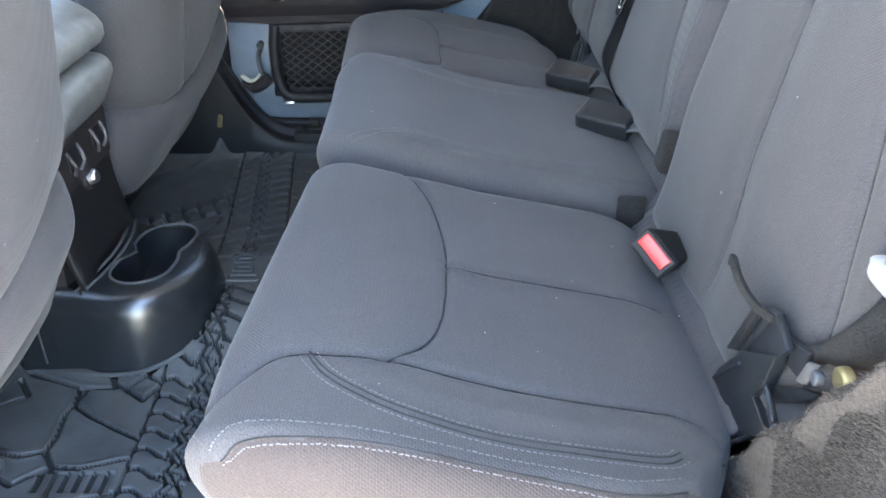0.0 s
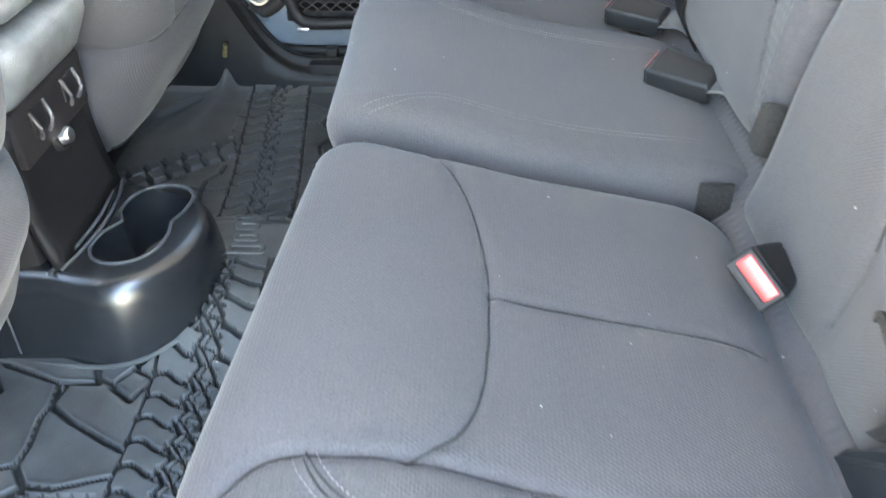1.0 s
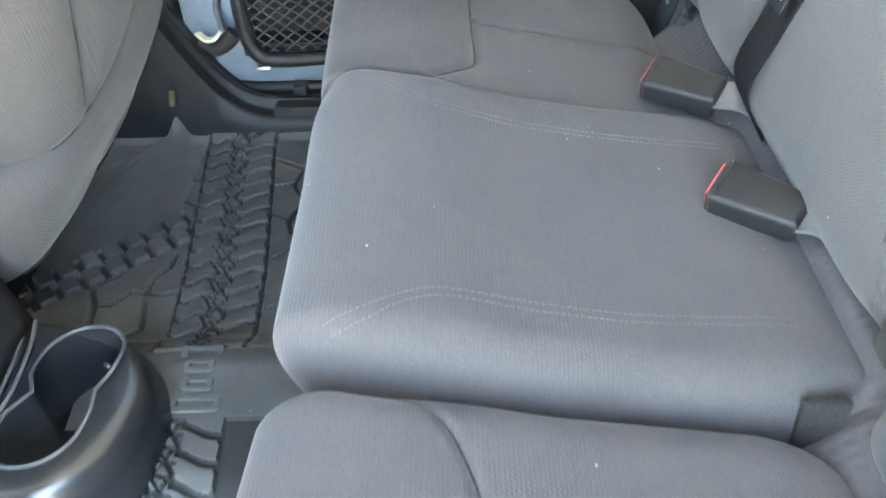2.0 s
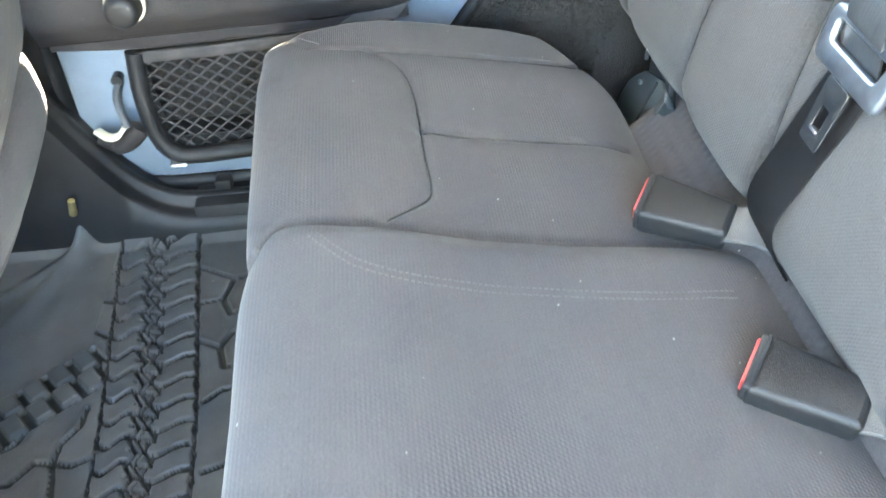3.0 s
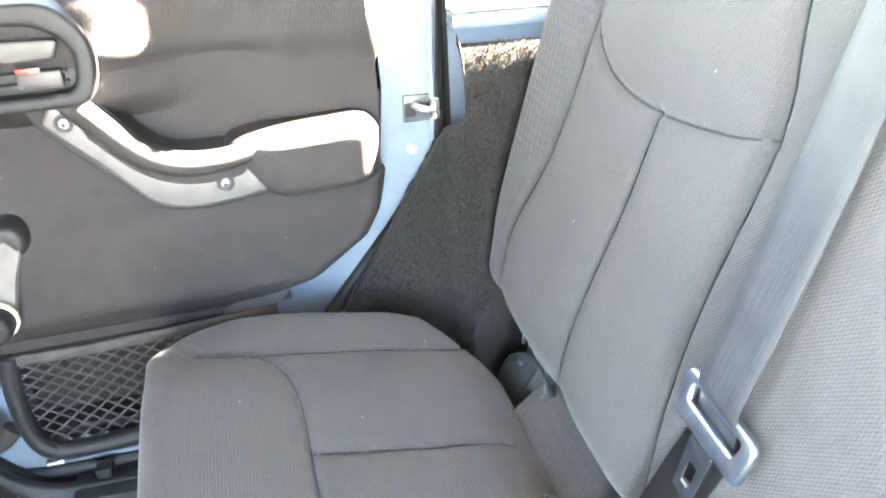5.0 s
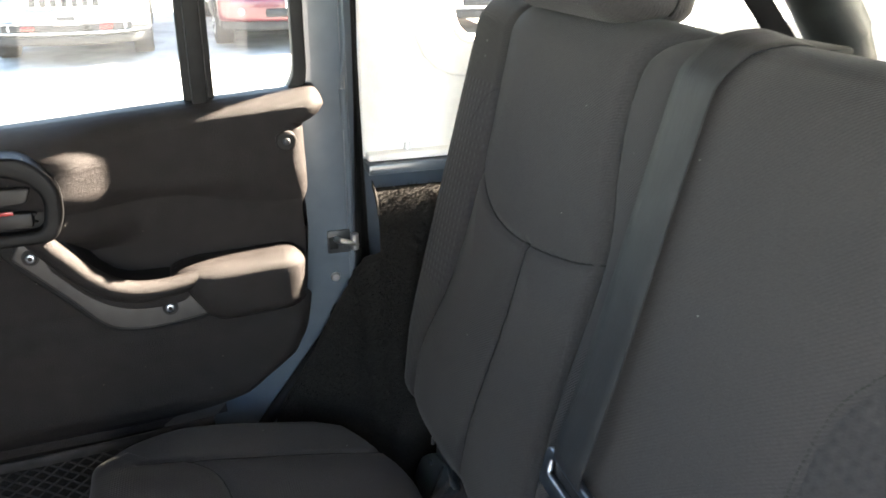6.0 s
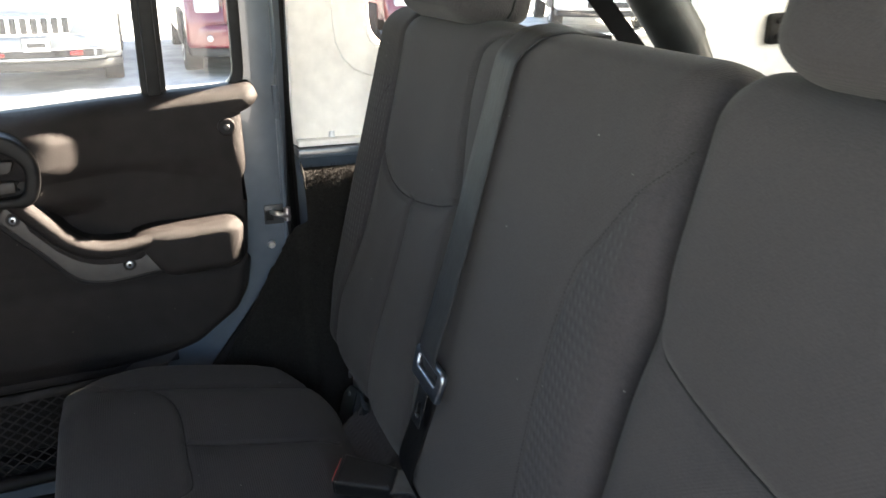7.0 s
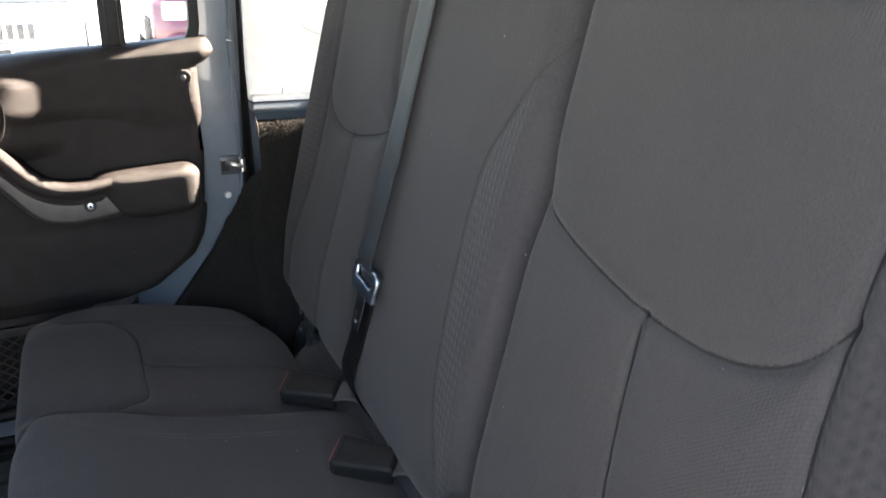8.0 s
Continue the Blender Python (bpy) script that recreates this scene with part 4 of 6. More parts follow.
# single-place cushion by the open door
Y0 = 0.472
seat_a = thing("bench_seat", (0.05, 0.73, 0.14), "charcoal cloth single seat with grey double stitching by the door", "car seat", "rear seats")
loc = lambda path: [(U(x), y - Y0) for x, y in path]
pad_a = Pad(LX, 0.514, LZ, (0.070, (0.026, 0.042), 0.050), 0.0032,
            [(loc(curve2(BOLSTER)), 0.0045, 0.0045), (loc(curve2(FRONT_ARC)), 0.004, 0.0045), (loc(CROSS), 0.004, 0.0045), (loc(curve2(DOUBLE)), -0.0014, 0.004)],
            cushion_place(Y0, 0.514, False, lambda y: np.interp(y, [0.48, 0.97], [-0.034, 0.0])), puff=0.004, plan=(XF, Y0))


def region_a(u, v):
    x, y = u + XF, v + Y0
    by = np.interp(x, [q[0] for q in BOLSTER], [q[1] for q in BOLSTER])
    arc_y = [q[1] for q in FRONT_ARC]
    arc_x = [q[0] for q in FRONT_ARC]
    ax = np.interp(y, arc_y, arc_x)
    r = np.where(y < np.interp(x, [q[0] for q in EDGE], [q[1] - 0.008 for q in EDGE]), 3, np.where(y < by, 1, np.where(x < ax, 0, 2)))
    return r


cush_a = pad_a.emit([("cushion", CLOTH, "ribbed charcoal cloth"), ("side_bolster", CLOTH_SIDE, ""), ("seat_panel", CLOTH, ""), ("side_facing", CLOTH_BROWN, "brownish grey side cloth")], region_a, seat_a)
for off in (-0.0075, 0.0075):
    stitches(pad_a, loc(curve2(DOUBLE)), cush_a, offset=off)
for off in (0.003, -0.012):
    stitches(pad_a, loc(curve2(EDGE)), cush_a, offset=off)

for path in (curve2(BOLSTER), curve2(FRONT_ARC), CROSS):
    seam_line(pad_a, loc(path), cush_a)
for off in (-0.0035, 0.0035):
    seam_line(pad_a, [(a, b + off) for a, b in loc(curve2(DOUBLE))], cush_a, 0.0009)
seam_line(pad_a, [(a, b - 0.008) for a, b in loc(curve2(EDGE))], cush_a, 0.0008)

# two-place cushion: middle place and far place
Y1 = 0.995
W1 = 0.856
seat_b = thing("bench_seat", (0.05, 1.42, 0.14), "wide charcoal cloth rear seat with two places", "car seat", "rear seats")
locb = lambda path: [(U(x), y - Y1) for x, y in path]
MID_FAR = [(-0.36, 1.345), (-0.24, 1.350), (-0.165, 1.358), (-0.145, 1.372), (-0.115, 1.394), (-0.004, 1.399), (0.105, 1.399), (0.273, 1.392)]
ROW_FAR = [(-0.092, 1.362), (-0.074, 1.341), (-0.056, 1.326), (-0.026, 1.316), (0.013, 1.314), (0.10, 1.313), (0.183, 1.311), (0.25, 1.314)]
ROW_NEAR = [(-0.110, 1.008), (-0.077, 1.024), (-0.05, 1.042), (-0.021, 1.052), (0.05, 1.055), (0.128, 1.056), (0.25, 1.066)]
ARC_FAR = [(x, MIR - 0.004 - y) for x, y in FRONT_ARC[:5]] + [(0.0115, 1.474), (0.008, 1.454), (-0.006, 1.437), (-0.034, 1.410)]
pad_b = Pad(LX, W1, LZ, (0.070, (0.034, 0.030), 0.052), 0.0034,
            [(mirrored(curve2(BOLSTER[5:]), Y1), 0.0045, 0.0045), (locb(curve2(ARC_FAR)), 0.004, 0.0045),
             (mirrored(CROSS, Y1), 0.0045, 0.0045), (locb(curve2(MID_FAR)), 0.007, 0.0055), (mirrored(curve2([(-0.103, 0.588), (-0.12, 0.57), (-0.14, 0.54)]), Y1), 0.0012, 0.004)],
            cushion_place(Y1, W1, True, lambda y: np.interp(y, [1.0, 1.2, 1.45, 1.8], [0.0, 0.0, -0.008, -0.018]), lambda x, y: 0.014 * sstep(1.41, 1.36, y) - 0.024 * sstep(1.66, 1.83, y) * sstep(0.06, -0.10, x)), puff=0.0045, plan=(XF, Y1))


def region_b(u, v):
    x, y = u + XF, v + Y1
    ym = MIR - 0.004 - y
    by = np.interp(x, [q[0] for q in BOLSTER], [q[1] for q in BOLSTER])
    ax = np.interp(y, [q[1] for q in ARC_FAR[::-1]], [q[0] for q in ARC_FAR[::-1]])
    my = np.interp(x, [q[0] for q in MID_FAR], [q[1] for q in MID_FAR])
    return np.where(y < my, 0, np.where(ym < by, 2, np.where(x < ax, 1, 3)))


cush_b = pad_b.emit([("cushion", CLOTH, "plain charcoal cloth"), ("front_panel", CLOTH, ""), ("side_bolster", CLOTH_SIDE, ""), ("seat_panel", CLOTH, "")], region_b, seat_b)
for off in (-0.004, 0.004):
    stitches(pad_b, locb(curve2(ROW_FAR)), cush_b, mat=THREAD_FAINT, offset=off)
    stitches(pad_b, locb(curve2(ROW_NEAR)), cush_b, mat=THREAD_FAINT, offset=off)
stitches(pad_b, mirrored(curve2([(-0.095, 0.575), (-0.12, 0.548), (-0.155, 0.520)]), Y1), cush_b)

for path in (curve2(BOLSTER[5:]), CROSS):
    seam_line(pad_b, mirrored(path, Y1), cush_b)
for path in (ARC_FAR, MID_FAR):
    seam_line(pad_b, locb(curve2(path)), cush_b)

# backrests
TH = math.atan(0.24)
BZ, BT = 0.335, 0.125


def back_place(y0, drop=0.0):
    ct, st = math.cos(TH), math.sin(TH)
    def f(p):
        v, n = p[:, 0] - drop, p[:, 2] - BT
        bow = 0.012 * sstep(0.15, 0.0, v)
        x = 0.186 + 0.24 * BZ + st * v - ct * n + bow
        z = BZ + ct * v + st * n
        return np.stack([x, y0 + p[:, 1], z], -1)
    return f


def bv(z):
    return (z - BZ) / math.cos(TH)


MIRB = MIR + 0.012    # the wide back reaches a little further out


def bpath(pts, y0, mir=False, drop=0.0):
    return [(bv(z) + drop, ((MIRB - y) if mir else y) - y0) for y, z in pts]


B_U = [(0.975, 0.735), (0.955, 0.720), (0.90, 0.703), (0.812, 0.687), (0.74, 0.684), (0.69, 0.692), (0.652, 0.712), (0.632, 0.742)]
B_OUT = [(0.555, 0.34), (0.560, 0.43), (0.585, 0.50), (0.615, 0.57), (0.628, 0.65), (0.632, 0.742), (0.628, 0.80), (0.618, 0.90), (0.610, 1.02)]
B_CH = [(0.800, 0.686), (0.795, 0.60), (0.780, 0.50), (0.765, 0.40), (0.765, 0.33)]
BH = 0.622
YA0 = 0.505
DROP = 0.045          # the single back hangs lower at its foot
pad_ba = Pad(BH + DROP, 0.487, BT, ((0.026, 0.045), (0.030, 0.040), 0.050), 0.0036,
             [(bpath(curve2(B_U), YA0, drop=DROP), 0.0045, 0.0045), (bpath(curve2(B_OUT), YA0, drop=DROP), 0.006, 0.006), (bpath(curve2(B_CH), YA0, drop=DROP), 0.004, 0.0045)], back_place(YA0, DROP), puff=0.006)


def back_region(mir, y0, drop=0.0):
    def f(u, v):
        z = BZ + (u - drop) * math.cos(TH)
        y = v + y0
        y = MIRB - y if mir else y
        uz = np.interp(y, [q[0] for q in B_U[::-1]], [q[1] for q in B_U[::-1]])
        oy = np.interp(z, [q[1] for q in B_OUT], [q[0] for q in B_OUT])
        base = np.where(y < oy, np.where(z > 0.83, 6, np.where(z > 0.55, 4, 1)), np.where(z > uz, 0, 2))
        if mir:
            base = np.where(y > MIRB - 1.407, 3, base)
            base = np.where((y > 1.245) & (y > MIRB - np.interp(z, WAF_Z, WAF_Y)), 5, base)
        return base
    return f


WAF_Z = [0.33, 0.407, 0.506, 0.62, 0.726, 0.78, 0.83, 0.87]
WAF_Y = [1.040, 1.063, 1.100, 1.112, 1.105, 1.073, 1.035, 0.990]
PANELS = [("backrest", CLOTH_BACK, "smooth charcoal cloth"), ("side_bolster", CLOTH_SIDE, ""), ("lower_panel", CLOTH_BACK, ""), ("middle_panel", CLOTH_BACK, "plain charcoal cloth"),
          ("bolster_insert", CLOTH_WAFFLE, "waffle-textured insert"), ("waffle_strip", CLOTH_WAFFLE, "waffle-textured strip"), ("shoulder_bolster", CLOTH_SIDE, "")]
back_a = pad_ba.emit(PANELS, back_region(False, YA0, DROP), seat_a)
stitches(pad_ba, bpath(curve2([(0.556, 0.45), (0.58, 0.51), (0.61, 0.58), (0.624, 0.65)]), YA0, drop=DROP), back_a, offset=0.006)
for path in (curve2(B_U), curve2(B_OUT), curve2(B_CH[:-1])):
    seam_line(pad_ba, bpath(path, YA0, drop=DROP), back_a)
YB0 = 1.000
MF = [(1.400, 0.33), (1.402, 0.42), (1.413, 0.565), (1.402, 0.72), (1.425, 0.80), (1.437, 0.86), (1.43, 0.91), (1.40, 0.97)]
WAF = [(b, a) for a, b in zip(WAF_Z, WAF_Y)]
pad_bb = Pad(BH, 0.864, BT, (0.045, 0.040, 0.055), 0.0040,
             [(bpath(curve2(B_U[1:]), YB0, True), 0.0045, 0.0045), (bpath(curve2(B_OUT), YB0, True), 0.006, 0.006), (bpath(curve2(B_CH), YB0, True), 0.005, 0.005),
              (bpath(curve2(MF), YB0), 0.009, 0.008), (bpath(curve2(WAF), YB0), 0.002, 0.005)], back_place(YB0), puff=0.006)
back_b = pad_bb.emit(PANELS, back_region(True, YB0), seat_b)
stitches(pad_bb, bpath(curve2(WAF[1:]), YB0), back_b, mat=SEAM_DARK, offset=0.004)
stitches(pad_bb, bpath(curve2([(0.625, 0.83), (0.60, 0.81), (0.575, 0.77)]), YB0, True), back_b, mat=SEAM_DARK)

for path in (curve2(B_U[1:]), curve2(B_OUT), curve2(B_CH[:-1])):
    seam_line(pad_bb, bpath(path, YB0, True), back_b)
seam_line(pad_bb, bpath(curve2(MF), YB0), back_b)

# carpeted flaps in the bight behind the cushions
def bight(y0, y1, owner):
    v, f = sheet(lambda a, b: (0.225 + 0.085 * a, y0 + (y1 - y0) * b, 0.255 + 0.075 * a ** 1.4 + 0.006 * math.sin(a * 3.1)), [i / 8 for i in range(9)], [j / 30 for j in range(31)])
    ob = raw("bight_flap", v, f, CLOTH_WAFFLE, owner, "grey cloth flap behind the cushion")
    md = ob.modifiers.new("thickness", "SOLIDIFY")
    md.thickness = 0.006


bight(0.60, 1.0, seat_a)
bight(1.0, 1.65, seat_b)
# hidden boxes under and behind the seats, added to stop light leaking through
for s_, a_, b_ in ((seat_a, 0.50, 0.985), (seat_b, 0.995, 1.83)):
    part("base_frame", box(-0.10, 0.26, a_ + 0.02, b_ - 0.02, -0.012, 0.16, 0.01), PLASTIC, s_)
    part("back_shell", box(0.415, 0.44, a_, b_ + 0.01, 0.0, 0.42, 0.006), CARPET, s_)

part("pile_corner", slab3([(0.280, 1.014, 0.402), (0.283, 0.994, 0.410), (0.276, 0.992, 0.352), (0.273, 1.014, 0.358)], (0.020, 0, -0.005), 0.004), CARPET, seat_b, "dark pile at the foot of the back")
part("pile_corner", box(0.232, 0.268, 0.992, 1.000, 0.262, 0.318, 0.003), CARPET, seat_b, "dark pile on the cushion's rear corner")

# head restraints
def head_restraint(yc, width=0.29, low=0.0):
    h = thing("head_restraint", (0.45, yc, 0.93), "charcoal cloth head restraint on top of the seat back", "head restraint", "rear head restraints")
    ct, st = math.cos(TH), math.sin(TH)
    pd = Pad(0.19 + low, width, 0.115, (0.030, 0.060, 0.050), 0.005, [([(-0.1, -0.072), (0.2, -0.072)], 0.003, 0.006), ([(-0.1, width + 0.072), (0.2, width + 0.072)], 0.003, 0.006)],
             lambda p: np.stack([0.388 - low + st * p[:, 0] - ct * (p[:, 2] - 0.115), yc - width / 2 + p[:, 1], 0.938 - low + ct * p[:, 0] + st * (p[:, 2] - 0.115)], -1), puff=0.004)
    pd.whole("pillow", CLOTH, h)
    for v_ in (-0.072, width + 0.072):
        seam_line(pd, [(0.01, v_), (0.05, v_), (0.10, v_), (0.18, v_)], h, 0.0018)
    for dy in (-0.055, 0.055):
        part("post", rod((0.450, yc + dy, 0.88), (0.470, yc + dy, 0.97), 0.007, n=12), DARK_METAL, h)
    part("guide", box(0.425, 0.478, yc - 0.085, yc + 0.085, 0.925, 0.936, 0.004), PLASTIC, h)


head_restraint(1.615)
head_restraint(0.775, 0.345, -0.005)

# ---------------------------------------------------------------- belts and buckles


def buckle(at, aim, up, label, strap_to, strap_mat=WEB_GREY):
    """A belt buckle whose red end looks along aim; at is the middle of the red end."""
    at, aim = Vector(at), Vector(aim).normalized()
    b = thing("seat_belt_buckle", at - aim * 0.04, label, "seat belt buckle", "rear seat belt buckles")
    side = aim.cross(Vector(up)).normalized()
    upv = side.cross(aim)
    m = Matrix.Translation(at) @ Matrix((aim, side, upv)).transposed().to_4x4()
    out = rpoly([(-0.078, -0.019), (0.0, -0.0255), (0.0, 0.0255), (-0.078, 0.019)], [0.005, 0.004, 0.004, 0.005])
    s = plate(out, [], -0.015, 0.015, "z", bevel=0.006)
    s.transform(m)
    part("body", s, PLASTIC, b, "black plastic buckle body")
    s = plate(rpoly([(-0.0235, -0.0130), (0.0235, -0.0130), (0.0235, 0.0130), (-0.0235, 0.0130)], 0.003), [], -0.004, 0.0030, "x", bevel=0.002)
    s.transform(m)
    part("rim", s, SEAL, b)
    s = plate(rpoly([(-0.0195, -0.0045), (0.0195, -0.0045), (0.0195, 0.0105), (-0.0195, 0.0105)], 0.0025), [], -0.002, 0.0048, "x", bevel=0.0015)
    s.transform(m)
    part("button", s, RED, b, "red release button")
    s = box(-0.0175, 0.0175, -0.0085, -0.0060, 0.0028, 0.0040)
    s.transform(m @ Matrix(((0, 0, 1, 0), (1, 0, 0, 0), (0, 1, 0, 0), (0, 0, 0, 1))))
    part("slot", s, SEAL, b)
    root = at - aim * 0.072
    end = Vector(strap_to)
    mid = (root + end) / 2 + Vector((0, 0, 0.012))
    part("stalk", ribbon(smooth_path([root + aim * 0.006, mid, end], 5), tuple(side), 0.019, 0.0022), strap_mat, b, "grey webbing stalk")


buckle((0.227, 0.801, 0.346), (-0.52, -0.72, 0.36), (0.62, -0.10, 0.75), "black seat belt buckle with a red button on the door-side cushion", (0.325, 0.875, 0.300), WEBBING)
buckle((0.222, 1.218, 0.348), (-0.80, 0.60, 0.06), (-0.16, -0.28, 1), "black seat belt buckle lying on the middle seat", (0.315, 1.145, 0.338))
buckle((0.202, 1.424, 0.347), (-0.83, 0.55, 0.06), (-0.16, -0.28, 1), "black seat belt buckle lying by the far seat seam", (0.315, 1.345, 0.335))

belt = thing("seat_belt", (0.30, 1.35, 0.34), "charcoal seat belt hanging down the seat back with its latch tongue", "seat belt")
off = lambda y, z, d: (0.186 + 0.24 * z - d, y, z)
top = [pad_bb.surface(BH - 0.075 + 0.02 * k, y - YB0) for k, y in enumerate((1.325, 1.324, 1.322, 1.320, 1.317, 1.314, 1.311, 1.308, 1.304))]
top = [p + Vector((-0.009 if k < 3 else -0.005 if k < 5 else 0, 0, 0.001 * k if k < 4 else 0.0035)) for k, p in enumerate(top)]
strap = smooth_path(top[::-1] + [off(1.326, 0.80, 0.016), off(1.322, 0.70, 0.020), off(1.320, 0.62, 0.025), off(1.320, 0.566, 0.028), off(1.321, 0.545, 0.020), off(1.322, 0.520, 0.012)], 5)
part("webbing_upper", ribbon(strap, (0, 1, 0.12), 0.025, 0.0011), WEBBING, belt, "charcoal webbing")
strap = smooth_path([off(1.324, 0.545, 0.010), off(1.328, 0.50, 0.010), off(1.344, 0.44, 0.006), off(1.352, 0.38, 0.004), (0.300, 1.355, 0.325), (0.33, 1.356, 0.29)], 6)
# lower run of the same belt, its shade painted as near-black
part("webbing_lower", ribbon(strap, (0, 1, 0.1), 0.026, 0.0011), BLACK_WEB, belt, "black webbing")


def tongue():
    """Latch tongue: a slotted frame that the webbing runs through, and a blade with a square hole."""
    m = Matrix.Translation(off(1.320, 0.528, 0.021)) @ Matrix(((0, math.sin(TH), -math.cos(TH)), (1, 0, 0), (0, math.cos(TH), math.sin(TH)))).to_4x4()
    m = m @ pose(0, 0, 0, 0, 0, 2)
    o = rpoly([(-0.045, -0.011), (0.042, -0.011), (0.046, 0.030), (-0.049, 0.030)], [0.006, 0.006, 0.012, 0.012])
    i = rpoly([(-0.032, 0.006), (0.030, 0.006), (0.033, 0.021), (-0.035, 0.021)], 0.004)
    b = plate(o, [i], -0.004, 0.004, "z", bevel=0.0025)
    b.transform(m)
    part("tongue_frame", b, STEEL, belt, "shiny steel tongue frame")
    o = rpoly([(-0.014, -0.062), (0.012, -0.062), (0.015, -0.012), (-0.015, -0.012)], 0.004)
    i = rpoly([(-0.006, -0.050), (0.005, -0.050), (0.005, -0.032), (-0.006, -0.032)], 0.002)
    b = plate(o, [i], -0.0015, 0.0015, "z", bevel=0.0008)
    b.transform(m)
    part("tongue_blade", b, GLOSS_PLASTIC, belt, "dark tongue blade with a square hole")
    b = box(-0.005, 0.004, -0.0515, -0.049, -0.002, 0.002, 0.0005)
    b.transform(m)
    part("blade_edge", b, METAL, belt)


tongue()
part("belt_guide", box(0.462, 0.492, 1.272, 1.345, 0.922, 0.9335, 0.003), SEAL, belt, "black belt guide on the seat top")

# outer belt and padded roll bar in the far rear corner
bar = thing("roll_bar", (0.95, 1.76, 0.6), "padded black roll bar leg in the rear corner", "roll bar")
part("pad_upper", tube(smooth_path([(0.50, 1.70, 1.29), (0.70, 1.725, 1.12), (0.845, 1.745, 0.965), (0.93, 1.755, 0.868)], 6), 0.045, 20), BAR_PAD, bar, "black vinyl padding")
part("pad_cuff", tube([(0.918, 1.754, 0.885), (0.955, 1.758, 0.825), (0.975, 1.76, 0.79)], [0.044, 0.042, 0.040], 20), BAR_PAD, bar)
part("pad_ring", tube([(0.968, 1.76, 0.803), (0.973, 1.76, 0.795)], 0.044, 20), SEAL, bar)
part("leg", tube([(0.97, 1.76, 0.80), (1.15, 1.79, 0.45), (1.20, 1.80, 0.0)], 0.035, 16), DARK_METAL, bar)
ob = thing("seat_belt", (0.75, 1.72, 0.9), "dark outer seat belt running down from the roll bar", "seat belt")
part("webbing", tube([(0.56, 1.70, 1.15), (0.712, 1.72, 0.97), (0.845, 1.735, 0.835), (0.98, 1.76, 0.70), (1.0, 1.78, 0.2)], 0, 12, flat=(0.017, 0.0012), up=(0.2, 1, 0)), BLACK_WEB, ob)

# hinge bracket of the rear glass
hb = thing("rear_glass_hinge", (1.35, 1.96, 0.85), "black bolted glass hinge bracket on the off-white lining", "hinge bracket")
part("hinge_plate", plate(rpoly([(1.300, 0.828), (1.372, 0.830), (1.43, 0.868), (1.43, 0.890), (1.372, 0.896), (1.300, 0.892)], 0.010), [], 1.955, 1.972, bevel=0.004), PLASTIC, hb)
for hx, hz in ((1.320, 0.845), (1.320, 0.877), (1.343, 0.862)):
    part("hinge_bolt", rod((hx, 1.956, hz), (hx, 1.948, hz), 0.007, n=6), METAL if hx > 1.33 else SEAL, hb)
part("hinge_arm", tube([(1.42, 1.955, 0.880), (1.46, 1.93, 0.885), (1.54, 1.90, 0.905)], 0.011, 10), PLASTIC, hb)

# seat hinge bracket and pivot by the open door
hg = thing("seat_hinge_bracket", (0.27, 0.62, 0.2), "black plastic and steel seat hinge between cushion and back", "hinge bracket")
part("hinge_cover", slab3([(0.262, 0.676, 0.272), (0.262, 0.666, 0.300), (0.260, 0.640, 0.330), (0.258, 0.614, 0.358), (0.262, 0.562, 0.391), (0.266, 0.578, 0.352), (0.266, 0.592, 0.327), (0.264, 0.553, 0.322), (0.262, 0.618, 0.249), (0.262, 0.648, 0.262)], (0.012, 0.004, -0.004), 0.002), SATIN, hg, "satin black plastic hinge cover")
part("cover_rib", tube([(0.2605, 0.668, 0.288), (0.2575, 0.640, 0.318), (0.2565, 0.612, 0.346)], 0.0016, 6), SATIN, hg)
part("cover_edge", tube([(0.2605, 0.562, 0.389), (0.2645, 0.578, 0.351), (0.2650, 0.592, 0.327), (0.263, 0.554, 0.321)], 0.0011, 6), DARK_GREY, hg, "worn edge")
part("slide_rail", slab3([(0.259, 0.652, 0.333), (0.258, 0.614, 0.404), (0.258, 0.602, 0.407), (0.259, 0.634, 0.344)], (0.010, 0.003, -0.004), 0.002), SEAL, hg, "black slide rail")
part("slide_rail", slab3([(0.261, 0.630, 0.346), (0.260, 0.599, 0.402), (0.260, 0.588, 0.408), (0.261, 0.618, 0.353)], (0.010, 0.003, -0.004), 0.002), SATIN, hg)
# black slab stands in for the shade of the hollow behind the cover
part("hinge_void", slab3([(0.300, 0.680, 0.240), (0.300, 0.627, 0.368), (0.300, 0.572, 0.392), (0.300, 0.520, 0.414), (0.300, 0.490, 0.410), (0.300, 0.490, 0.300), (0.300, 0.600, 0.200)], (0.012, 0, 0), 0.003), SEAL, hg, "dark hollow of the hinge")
part("cover_foot", slab3([(0.262, 0.650, 0.262), (0.262, 0.618, 0.249), (0.256, 0.566, 0.310), (0.250, 0.566, 0.303), (0.252, 0.625, 0.238)], (0.006, 0.003, -0.004), 0.002), SATIN, hg, "turned foot of the cover")
part("well_floor", slab3([(0.272, 0.625, 0.300), (0.290, 0.560, 0.372), (0.296, 0.520, 0.392), (0.280, 0.500, 0.372), (0.266, 0.545, 0.322)], (0.006, 0, -0.010), 0.003), DARK_METAL, hg, "dusty steel floor of the hinge well")
part("side_plate", slab3([(0.274, 0.606, 0.384), (0.273, 0.582, 0.395), (0.273, 0.539, 0.409), (0.276, 0.546, 0.377), (0.276, 0.586, 0.371)], (0.006, 0.002, 0), 0.002), SATIN, hg, "dark steel side plate")
